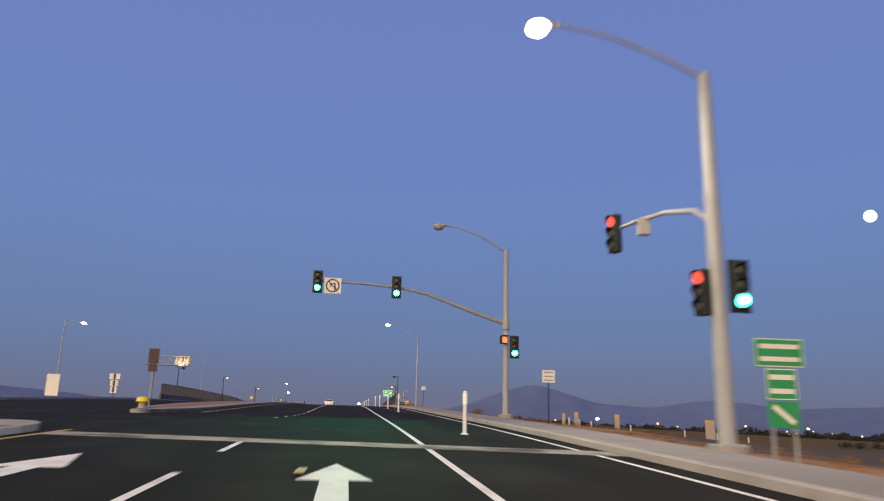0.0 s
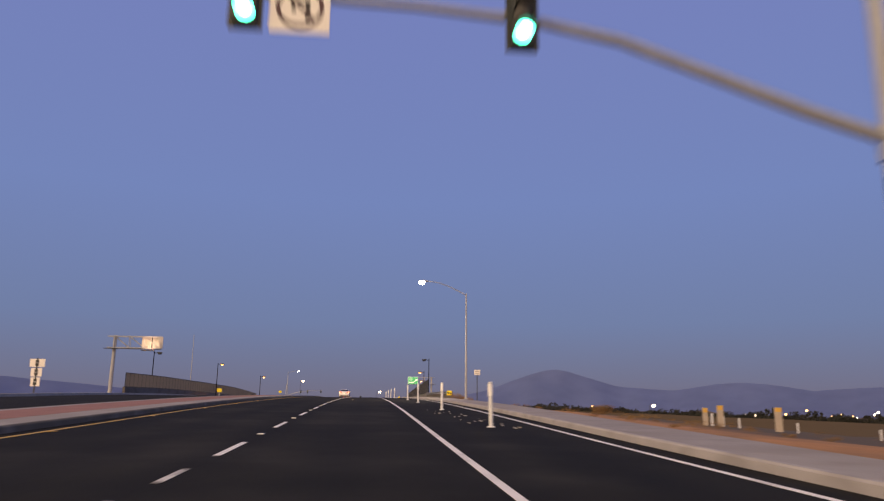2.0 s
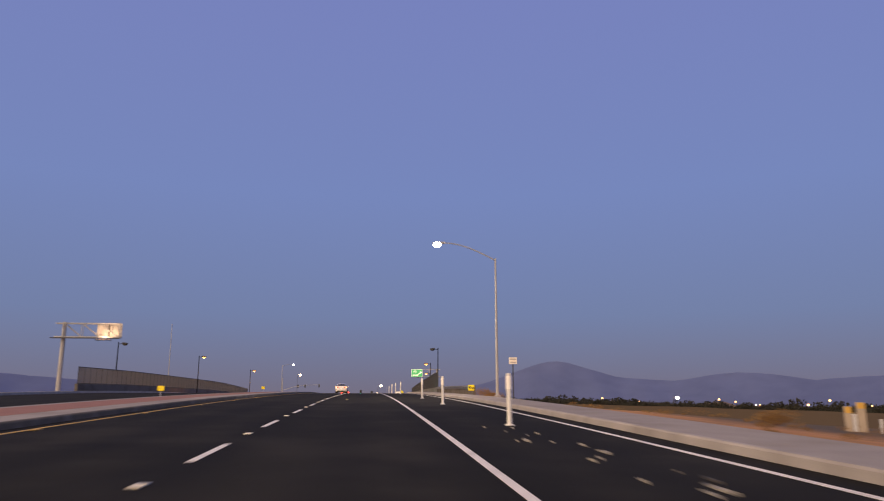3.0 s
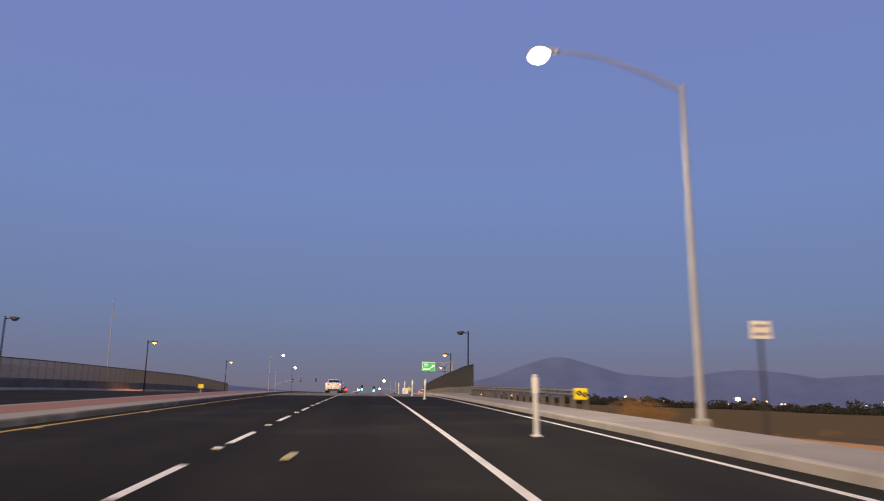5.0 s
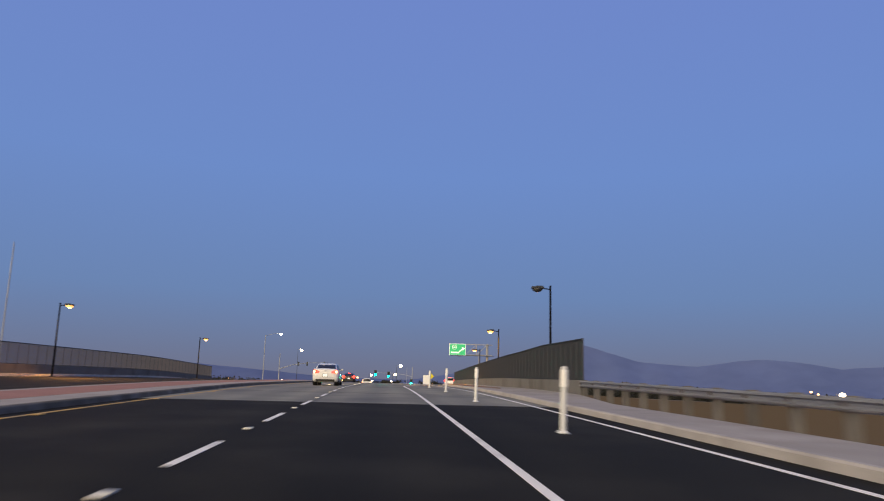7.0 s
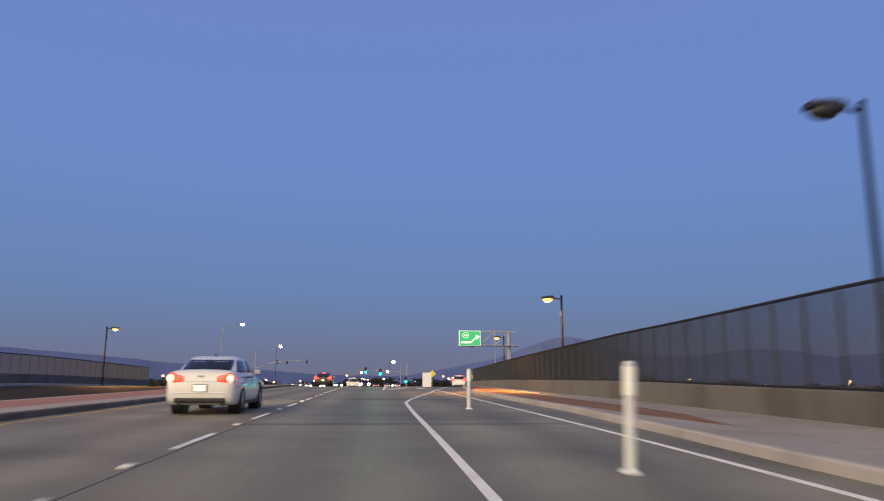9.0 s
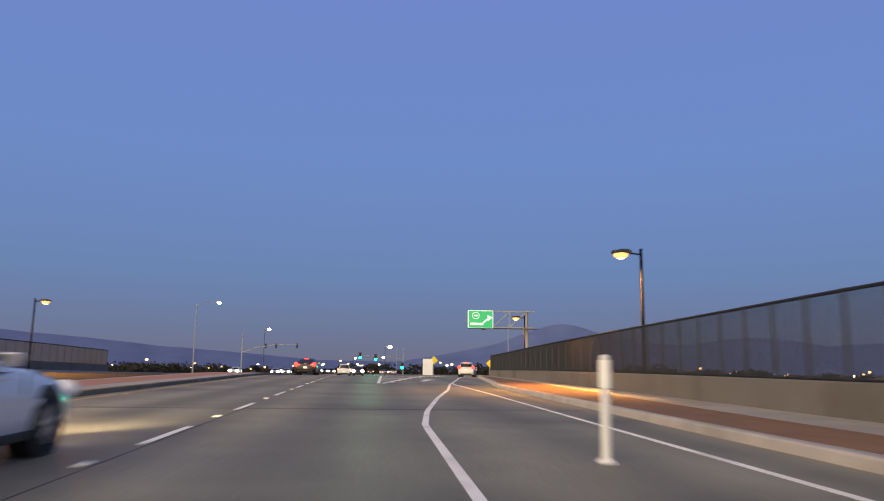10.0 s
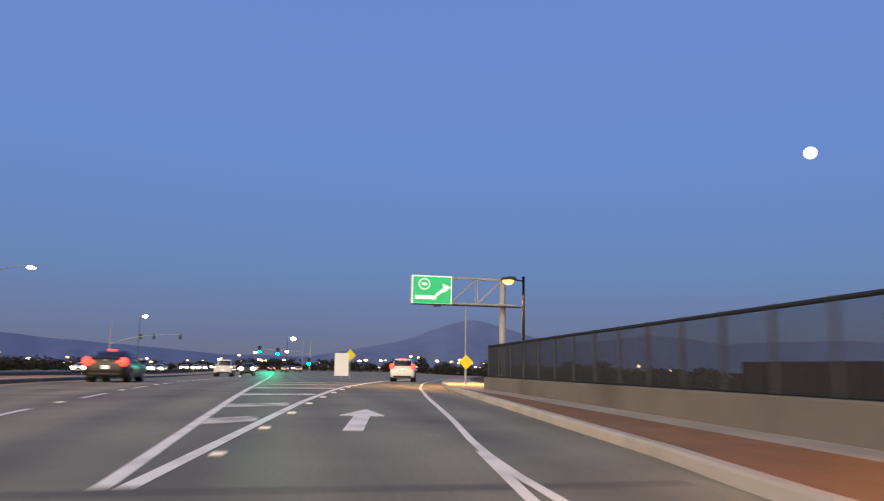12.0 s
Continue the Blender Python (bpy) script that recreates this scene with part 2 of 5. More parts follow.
M_TAIL = mat("tail_light_lit", (.6, .03, .02), .25, emit=(1, .045, .025), power=1.25, vary=0)
M_TAILHOT = mat("tail_bulb", (.9, .3, .2), .25, emit=(1, .38, .16), power=6, vary=0)
M_TAILDIM = mat("tail_lens", (.35, .02, .02), .2, vary=0)
M_HEAD = mat("headlight_lit", (1, .95, .85), .2, emit=(1, .82, .55), power=60, vary=0)
# emission on plate and lettering stands in for headlight light thrown back
M_PLATE = mat("plate_white_glow", (.75, .75, .73), .4, emit=(1, .95, .82), power=.6, vary=.02)
M_PLATEBAR = mat("plate_lettering_glow", (.5, .5, .5), .5, vary=0, emit=(1, .95, .82), power=.35)
M_BAR = mat("grey_lettering", (.34, .34, .38), .5, vary=0)
M_LEAF = mat("foliage_dark", (.017, .019, .013), .8, vary=.4, scale=.3, fine=3)
M_SHRUB = mat("dry_shrub", (.21, .125, .05), .9, vary=.35, scale=1, fine=12)
M_TRUNK = mat("bark", (.08, .06, .045), .9, vary=.3)
# the blue of distance haze is put into the base colour
M_HILL = mat("haze_tinted_mountain", (.115, .155, .325), 1.0, vary=.1, scale=.002, fine=.01, spec=0)
M_AMBERREF = mat("amber_reflector", (.62, .38, .08), .3, vary=0)
M_GREENFAR = mat("far_green_lens", (.1, .8, .6), .3, emit=(.012, 1, .6), power=14, vary=0)
M_BRAKE = mat("brake_light_lit", (.7, .05, .04), .25, emit=(1, .026, .016), power=5, vary=0)
M_GREENCORE = mat("green_led_core", (.5, 1, .8), .3, emit=(.4, 1, .85), power=14, vary=0)
M_MARKER = mat("marker_reflector", (.9, .88, .8), .25, vary=0)
M_ROOF = mat("roof_shingle", (.12, .09, .08), .9, vary=.2)
M_STUCCO = mat("stucco", (.42, .36, .3), .9, vary=.12)

# ---- mesh helpers ----


def part(name, bm, material, parent=None, label="", smooth=False):
    """Link a bmesh as one mesh object under a thing or a part."""
    me = bpy.data.meshes.new(name)
    bm.to_mesh(me)
    bm.free()
    me.materials.append(material)
    if smooth:
        me.polygons.foreach_set("use_smooth", [True] * len(me.polygons))
    ob = new(name, me)
    ob.parent = parent
    if label:
        tagged(ob, label)
    return ob


def shared(name, me, parent, m):
    ob = new(name, me)
    ob.parent = parent
    ob.matrix_local = m
    return ob


def thing(name, label, category, group="", m=None, kind=""):
    ob = new(name)
    ob.empty_display_size = .2
    if m is not None:
        ob.matrix_world = m
    return tagged(ob, label, category, group, kind)


def B():
    return bmesh.new()


def box(bm, c, s, bevel=0.0, rot=None):
    m = Matrix.Translation(c) @ (rot.to_4x4() if rot else Matrix()) @ Matrix.Diagonal((*s, 1))
    r = bmesh.ops.create_cube(bm, size=1, matrix=m)
    if bevel:
        es = list({e for v in r["verts"] for e in v.link_edges})
        bmesh.ops.bevel(bm, geom=es, offset=bevel, segments=2, affect="EDGES", profile=.6)
    return bm


def rod(bm, a, b, r0, r1=None, n=12):
    """A round or tapered bar from a to b."""
    a, b = Vector(a), Vector(b)
    d = b - a
    m = Matrix.Translation((a + b) / 2) @ d.to_track_quat("Z", "Y").to_matrix().to_4x4()
    bmesh.ops.create_cone(bm, cap_ends=True, segments=n, radius1=r0, radius2=r0 if r1 is None else r1, depth=d.length, matrix=m)
    return bm


def tube(bm, pts, r0, r1, n=10):
    """A bent, tapering tube through the points."""
    pts = [Vector(p) for p in pts]
    rings = []
    for i, p in enumerate(pts):
        d = (pts[min(i + 1, len(pts) - 1)] - pts[max(i - 1, 0)]).normalized()
        q = d.to_track_quat("Z", "Y").to_matrix()
        r = r0 + (r1 - r0) * i / (len(pts) - 1)
        rings.append([bm.verts.new(p + q @ Vector((r * math.cos(k * math.tau / n), r * math.sin(k * math.tau / n), 0))) for k in range(n)])
    for i in range(len(rings) - 1):
        for k in range(n):
            bm.faces.new((rings[i][k], rings[i][(k + 1) % n], rings[i + 1][(k + 1) % n], rings[i + 1][k]))
    bm.faces.new(rings[0][::-1])
    bm.faces.new(rings[-1])
    return bm


def ball(bm, c, s, u=16, v=10):
    bmesh.ops.create_uvsphere(bm, u_segments=u, v_segments=v, radius=1, matrix=Matrix.Translation(c) @ Matrix.Diagonal((*s, 1)))
    return bm


def ribbon(bm, rows, thick):
    """A slab from rows of cross-section: each row a list of points, left to right, with sides that go down by thick."""
    vs = [[bm.verts.new(p) for p in r] for r in rows]
    for i in range(len(vs) - 1):
        for j in range(len(vs[i]) - 1):
            bm.faces.new((vs[i][j], vs[i][j + 1], vs[i + 1][j + 1], vs[i + 1][j]))
    if thick:
        lows = [[bm.verts.new(Vector(r[j]) - Vector((0, 0, thick))) for j in (0, -1)] for r in rows]
        for i in range(len(vs) - 1):
            bm.faces.new((vs[i][0], vs[i + 1][0], lows[i + 1][0], lows[i][0]))
            bm.faces.new((vs[i + 1][-1], vs[i][-1], lows[i][1], lows[i + 1][1]))
        for i, flip in ((0, False), (-1, True)):
            f = [lows[i][0], lows[i][1], *vs[i][::-1]]
            bm.faces.new(f[::-1] if flip else f)
    return bm


def span(a, b, step):
    n = max(1, round((b - a) / step))
    return [a + (b - a) * i / n for i in range(n + 1)]


def along(table, y):
    return float(np.interp(y, [p[0] for p in table], [p[1] for p in table]))


def slab(name, left, right, y0, y1, up, thick, material, label, category="", step=2.0, kind="structure"):
    """A slab along the road between two edge functions, up metres over the carriageway."""
    bm = B()
    ribbon(bm, [[(left(y), y, Z(y) + up), ((left(y) + right(y)) / 2, y, Z(y) + up), (right(y), y, Z(y) + up)] for y in span(y0, y1, step)], thick)
    return tagged(part(name, bm, material), label, category, kind=kind)


def const(v):
    return lambda y: v


def table(*rows):
    return lambda y: along(rows, y)

# ---- ground: one sheet to the horizon, with the road's embankment ----
LOW = -3.2


def ground_z(x, y):
    """Land height: an embankment under the road that falls to the plain, cut through by the freeway under the bridge."""
    zc = Z(min(max(y, -80), 900)) - .35
    right = 10.6 if y < 70 else along(((70, 10.6), (100, 9.8)), y) if y < 160 else 8.6 + max(0, along(((160, 0), (183, 4), (208, 9), (260, 24), (400, 60)), y))
    left = -30.5
    off = max(x - right, left - x, 0)
    bank = along(((70, .075), (92, .16), (113, .42)), y) if x > 0 else .30
    if y < 20 and x < 0:
        bank = .02
    if y > 190:
        bank = .03
    bank = max(bank, .01)
    z = max(LOW + .004 * max(0, y - 60), zc - off * bank)
    if 116 < y < 174:
        z = min(z, LOW)
    if off > 0 or z < zc - .5:
        z += .22 * noise.noise((x * .08, y * .08, 0)) + .05 * noise.noise((x * .5, y * .5, 3))
    return min(z, zc)


def axis(near, far, step, grow):
    v, s = [0.0], step
    while v[-1] < far:
        v.append(v[-1] + s)
        if v[-1] > near:
            s *= grow
    return v


gx = axis(60, 4600, 3.0, 1.25)
gxs = sorted({-v for v in gx} | set(gx))
gyp = axis(260, 4600, 3.0, 1.25)
gyn = axis(60, 4600, 4.0, 1.3)
gys = sorted({-v for v in gyn} | set(gyp))
bm = B()
gv = [[bm.verts.new((x, y, ground_z(x, y))) for x in gxs] for y in gys]
for i in range(len(gys) - 1):
    for j in range(len(gxs) - 1):
        bm.faces.new((gv[i][j], gv[i][j + 1], gv[i + 1][j + 1], gv[i + 1][j]))
gob = part("ground", bm, M_DIRT, smooth=True)
tagged(gob, "dry brown earth banks and flat open land", "ground", kind="structure")

# ---- carriageways ----
EDGE = ((-80, 4.97), (150, 4.97), (160, 4.87), (163, 5.15), (167, 5.78), (175, 6.9), (183, 8.2), (195, 10.6), (208, 13.5), (230, 19), (260, 28), (300, 42))
GORE = ((160.5, 1.55), (172, 3.25), (183, 5.1), (195, 7.4), (208, 10), (230, 15.5), (260, 24.5), (300, 39))
CURB = ((-80, 5.55), (104, 5.55), (120, 5.6), (132, 6.1), (155, 6.18), (159, 6.55), (162, 7.0), (167, 7.45), (175, 8.25), (183, 9.3), (195, 11.7), (208, 14.6), (230, 20.2), (260, 29.2), (300, 43))
edge, gore, curb = table(*EDGE), table(*GORE), table(*CURB)
slab("road_approach", const(-8.0), curb, -80, 104, 0, .4, M_ASPHALT, "dark worn asphalt carriageway climbing to the bridge", "road")
slab("road_bridge", const(-6.75), curb, 104.02, 178, 0, .6, M_DECK, "pale grooved concrete bridge deck", "road")
slab("road_beyond", const(-6.75), lambda y: max(5.5, min(curb(y), 45)), 178.02, 420, 0, .4, M_DECK, "grey carriageway beyond the bridge", "road")
OUTER = table((-80, -22.8), (62, -22.8), (100, -28.2), (420, -28.2))
slab("road_opposite", OUTER, const(-8.2), -80, 420, -.01, .5, M_ASPHALT, "dark asphalt carriageway of the opposite direction", "road")
slab("road_crossing", const(-95), const(-6.75), -14, 11.5, .004, .3, M_ASPHALT, "dark asphalt side road joining at the signals", "road")
slab("road_turn_pocket", const(-10.8), const(-6.7), -80, -2.0, -.005, .3, M_ASPHALT, "dark asphalt beside the nose of the island", "road")
slab("cross_street", const(-160), const(160), 372, 392, -.03, .3, M_ASPHALT, "dark asphalt cross street at the far signals", "road")


# kerbs, pavements and islands
def kerb(name, line, y0, y1, side, label, w=.16, h=.15, material=M_KERB, step=2.0):
    bm = B()
    rows = []
    for y in span(y0, y1, step):
        x, z = line(y), Z(y)
        p = [(0, -.05), (.015, h - .03), (.045, h), (w, h), (w, -.05)]
        rows.append([(x + side * a, y, z + b) for a, b in (p if side > 0 else p[::-1])])
    ribbon(bm, rows, 0)
    return tagged(part(name, bm, material), label, "kerb", kind="structure")


kerb("kerb_right", curb, -80, 240, 1, "pale concrete kerb beside the carriageway")
ISLAND_R = table((9.8, -7.75), (11, -7.42), (13, -7.02), (16, -6.78), (20, -6.75))
ISLAND_L = table((9.8, -8.5), (13, -9.2), (20, -10.05), (28, -10.6))
kerb("kerb_island_right", ISLAND_R, 9.8, 330, -1, "dark concrete kerb of the central island", material=M_DARKKERB)
kerb("kerb_island_left", ISLAND_L, 9.8, 330, 1, "dark concrete kerb of the central island", material=M_DARKKERB)


def pavement(name, left, right, y0, y1, up, piece, material, label, joint=.012):
    """A pavement of separate slabs with open joints; each slab follows the slope."""
    base = slab(name, left, right, y0, y1, up - .03, .3, M_CONCRETE if material is not M_RED else M_RED, label, "pavement", step=piece)
    ys = span(y0, y1, piece)
    for a, b in zip(ys, ys[1:]):
        bm = B()
        u, v = a + joint, b - joint
        ribbon(bm, [[(left(y), y, Z(y) + up), (right(y), y, Z(y) + up)] for y in (u, v)], .05)
        part("paving_slab", bm, M_SLAB if material is M_CONCRETE else material, base)
    return base


RAIL_X = table((113, 8.92), (122, 9.3), (132, 9.55), (178, 9.55))
RSTRIP_L = table((113, 6.9), (124, 6.92), (127, 6.55), (134, 6.35), (154, 6.38), (159, 6.75), (162, 7.2), (167, 7.65), (178, 8.72))
RSTRIP_R = table((113, 6.91), (124, 6.95), (128, 7.8), (140, 7.95), (150, 8.2), (160, 8.6), (178, 8.76))
pavement("pavement_approach", lambda y: curb(y) + .16, table((-80, 7.35), (104, 7.35), (113, 8.75)), -60, 113, .15, 3.0, M_CONCRETE, "pale concrete pavement along the road edge")
pavement("pavement_bridge_inner", lambda y: curb(y) + .16, lambda y: RSTRIP_L(y) - .005, 113.02, 178, .15, 3.2, M_CONCRETE, "pale concrete edging of the bridge pavement")
pavement("pavement_bridge_strip", RSTRIP_L, RSTRIP_R, 124, 178, .152, 3.2, M_RED, "brick-red stamped concrete strip on the bridge pavement")
pavement("pavement_bridge_outer", lambda y: RSTRIP_R(y) + .005, lambda y: RAIL_X(y) - .13, 113.02, 178, .15, 3.2, M_CONCRETE, "pale concrete bridge pavement beside the parapet")
slab("ramp_verge", lambda y: curb(y) + .16, lambda y: curb(y) + 2.2, 178.02, 240, .14, .3, M_CONCRETE, "concrete verge beside the slip road", "pavement")


def ISLAND_IN(y):
    return max(ISLAND_L(y) + .36, ISLAND_R(y) - 1.2)


pavement("island_border_right", ISLAND_IN, lambda y: ISLAND_R(y) - .16, 9.8, 118, .15, 3.5, M_CONCRETE, "pale concrete border of the central island")
slab("island_border_right_far", const(-7.95), const(-6.91), 118.02, 330, .15, .3, M_CONCRETE, "pale concrete border of the central island", "pavement")
slab("island_strip", lambda y: min(ISLAND_L(y) + .55, ISLAND_IN(y) - .02), lambda y: ISLAND_IN(y) - .01, 14, 330, .152, .3, M_PINK, "brick-red stamped concrete centre of the island", "pavement")
slab("island_border_left", lambda y: ISLAND_L(y) + .16, lambda y: min(ISLAND_L(y) + .545, ISLAND_IN(y) - .03), 9.8, 330, .15, .3, M_CONCRETE, "narrow concrete border of the central island", "pavement")


def nose(name, cx, cy, rx, ry, up, face, label):
    """The rounded end of an island: half an ellipse, towards -y (face -1) or +y (face 1)."""
    bm = B()
    top, low = [], []
    for i in range(25):
        a = math.pi * i / 24
        x, y = cx + rx * math.cos(a), cy + face * ry * math.sin(a)
        top.append(bm.verts.new((x, y, Z(y) + up)))
        low.append(bm.verts.new((x * 1.0, y + face * .02, Z(y) - .1)))
    bm.faces.new(top if face > 0 else top[::-1])
    for i in range(24):
        q = (top[i], low[i], low[i + 1], top[i + 1])
        bm.faces.new(q if face > 0 else q[::-1])
    bmesh.ops.recalc_face_normals(bm, faces=bm.faces)
    return tagged(part(name, bm, M_CONCRETE), label, "traffic island", kind="structure")


nose("island_nose", -8.125, 9.82, .375, .6, .15, -1, "rounded pale concrete nose of the central island")
slab("island_near", const(-9.3), const(-6.6), -80, -5.5, .15, .3, M_RED, "red paved island before the crossing", "pavement")
kerb("kerb_island_near", const(-6.45), -80, -5.5, -1, "pale concrete kerb of the near island")
nose("island_near_nose", -7.9, -5.5, 1.45, 2.6, .15, 1, "rounded concrete nose of the near island")
# outer edge of the opposite carriageway
kerb("kerb_opposite", OUTER, 13, 330, -1, "pale concrete kerb beyond the opposite carriageway", w=.5, h=.2)

# ---- markings ----


def stripe(name, line, y0, y1, w, material, label, lift=.006, step=2.0):
    bm = B()
    ribbon(bm, [[(line(y) - w / 2, y, Z(y) + lift), (line(y) + w / 2, y, Z(y) + lift)] for y in span(y0, y1, step)], .004)
    return tagged(part(name, bm, material), label, "road marking", kind="structure")


LANE = ((-80, 1.83), (130, 1.83), (137.5, 1.9), (141, 2.2), (146.8, 2.95), (153, 3.9), (159.5, 4.65), (162.6, 5.08))
stripe("lane_edge_line", table(*LANE), -60, 162.6, .115, M_WHITE, "solid white line that swings to the kerb line", step=1.0)
stripe("edge_line", edge, -60, 290, .11, M_WHITE, "solid white edge line beside the kerb", step=1.5)
stripe("island_line", const(-6.27), 13, 330, .12, M_YELLOW, "worn yellow line beside the central island")
stripe("island_line_near", const(-6.05), -60, -4, .12, M_YELLOW, "worn yellow line beside the near island")
stripe("gore_line_left", table((160.5, 1.35), (185, 1.83), (400, 1.83)), 160.5, 330, .16, M_WHITE, "solid white line of the painted gore", step=1.5)
stripe("gore_line_right", gore, 160.5, 240, .17, M_WHITE, "solid white line of the painted gore", step=1.5)
DASHES = [float(np.interp(i, (0, 1, 2, 5, 6, 7, 9, 14, 55), (18.4, 25.4, 32.1, 52.0, 58.4, 63.9, 76.8, 108.7, 373.4))) for i in range(52)]
for y in (166.2, 170.2, 175.2, 181, 187.5, 194.5):
    bm = B()
    a, b = along(((160.5, 1.45), (185, 1.93), (400, 1.93)), y), gore(y + .6) - .1
    ribbon(bm, [[(a, y, Z(y) + .007), (b, y + .6, Z(y + .6) + .007)], [(a, y + 1.05, Z(y + 1.05) + .007), (b, y + 1.65, Z(y + 1.65) + .007)]], .004)
    tagged(part("gore_bar", bm, M_OLDPAINT), "worn white bar across the painted gore", "road marking", "bars of the gore", "structure")
for y in [-15.0, -9.2] + DASHES:
    stripe("lane_dash", const(-1.83), y, y + 2.5, .11, M_WHITE, "short white dash between the lanes")["group"] = "lane dashes"
# short worn guide dashes that lead out of the junction
for x, y, n in ((-2.5, 7.4, .9), (-2.25, 9.3, .9), (-2.05, 11.4, .8), (-1.95, 13.3, .7), (-1.86, 15.4, 1.2)):
    stripe("guide_dash", const(x), y, y + n, .1, M_OLDPAINT, "short worn white guide dash leaving the junction", step=.6)["group"] = "guide dashes"
# dark sealed joints of the concrete deck: one along the lane line, others across
stripe("deck_joint", const(-1.73), 104.5, 142, .016, M_TAR, "dark sealed joint along the concrete deck", lift=.004, step=3.0)
for y, x0, x1 in ((104.01, -6.7, 5.5), (113.2, -6.7, 5.5), (126.4, -1.8, 5.5), (141.5, -6.7, 5.8), (160.2, -6.7, 6.4), (177.9, -6.7, 8.2)):
    bm = B()
    wob = [(x, y + .05 * math.sin(x * 1.7 + y)) for x in span(x0, x1, .6)]
    ribbon(bm, [[(x, v - .03 - .015 * math.sin(x * 5 + y), Z(v) + .005) for x, v in wob], [(x, v + .03, Z(v) + .005) for x, v in wob]], .004)
    tagged(part("deck_joint", bm, M_TAR), "dark sealed joint across the concrete deck", "road joint", "deck joints", "structure")
# raised markers in the gaps of the dashed line, along the gore and the island
mk = B()
box(mk, (0, 0, .01), (.1, .1, .02), .006)
me_dot = bpy.data.meshes.new("marker")
mk.to_mesh(me_dot)
mk.free()
me_dot.materials.append(M_MARKER)
me_amber = me_dot.copy()
me_amber.materials.clear()
me_amber.materials.append(M_AMBERREF)
for y in [v + 4.6 for v in DASHES]:
    ob = shared("lane_marker", me_dot, None, pose(-1.83, y, Z(y)) @ Matrix.Diagonal((1.3, 2.0, 1.2, 1)))
    tagged(ob, "raised reflective marker in the lane line", "road marker", "lane markers")
for n in range(24):
    y = 162.5 + 3.0 * n
    ob = shared("gore_marker", me_dot, None, pose(gore(y) + .25, y, Z(y)) @ Matrix.Diagonal((1.6, 1.6, 1.6, 1)))
    tagged(ob, "raised white marker beside the gore line", "road marker", "gore markers")
for n in range(24):
    y = 16 + 7.3 * n
    ob = shared("island_marker", me_amber, None, pose(-6.1, y, Z(y)) @ Matrix.Diagonal((1, 2, 1, 1)))
    tagged(ob, "raised amber marker beside the island line", "road marker", "island markers")


def limit_line():
    bm = B()
    ribbon(bm, [[(x, -6.2 - .23 * x - o, Z(-6.2 - .23 * x - o) + .012) for x in span(-6.0, 5.5, 2)] for o in (1.1, 0)], .004)
    tagged(part("limit_line", bm, M_STOPLINE), "broad worn white stop line across the lanes", "road marking", kind="structure")


limit_line()


def arrow(x, y, turn, label, s=1.0):
    """A painted straight arrow, tip at (x, y)."""
    bm = B()
    shape = [(0, 0), (-.46, -2.0), (-.17, -2.0), (-.17, -5.2), (.17, -5.2), (.17, -2.0), (.46, -2.0)]
    c, d = math.cos(radians(turn)), math.sin(radians(turn))
    top, low = [], []
    for u, v in shape:
        px, py = x + s * (u * c - v * d), y + s * (u * d + v * c)
        top.append(bm.verts.new((px, py, Z(py) + .006)))
        low.append(bm.verts.new((px, py, Z(py) - .01)))
    bm.faces.new(top)
    for i in range(7):
        bm.faces.new((top[i], low[i], low[(i + 1) % 7], top[(i + 1) % 7]))
    bmesh.ops.recalc_face_normals(bm, faces=bm.faces)
    tagged(part("lane_arrow", bm, M_WHITE), label, "road marking", "lane arrows", "structure")


arrow(.12, -11.0, 0, "white straight-ahead arrow painted on the asphalt")
arrow(-3.75, -10.1, 0, "white straight-ahead arrow painted on the asphalt")
arrow(4.55, 169.8, -9, "white arrow painted in the slip road lane", .9)
# stub of a narrow yellow-white plate on the road
for x, y in ((-.33, -12.6), (-.68, 61.3)):
    bm = B()
    box(bm, (x, y + .6, Z(y + .6) + .012), (.12, 1.2, .02), .006)
    tagged(part("loop_patch", bm, M_PALEYELLOW), "small faded yellow mark on the asphalt", "road marking", "faded marks", "structure")
# pale scraps strung out along the hatched shoulder
for i in range(22):
    y = 25.5 + .62 * i + random.uniform(-.6, .6)
    x = 3.9 - .07 * (y - 25.5) + random.choice((-.45, -.15, .1, .35)) + random.uniform(-.12, .12)
    bm = B()
    rr = random.uniform(.012, .03) if random.random() < .75 else random.uniform(.03, .055)
    n = 8
    ring = [(x + rr * random.uniform(.35, 1.0) * math.cos(k * math.tau / n), y + 9 * rr * random.uniform(.45, 1) * math.sin(k * math.tau / n)) for k in range(n)]
    top = [bm.verts.new((p, q, Z(q) + random.uniform(.012, .03))) for p, q in ring]
    low = [bm.verts.new((p, q, Z(q) - .01)) for p, q in ring]
    bm.faces.new(top)
    for k in range(n):
        bm.faces.new((top[k], low[k], low[(k + 1) % n], top[(k + 1) % n]))
    bmesh.ops.recalc_face_normals(bm, faces=bm.faces)
    tagged(part("debris_scrap", bm, M_STOPLINE), "flattened pale scrap lying on the hatched shoulder", "debris", "scraps on the shoulder")

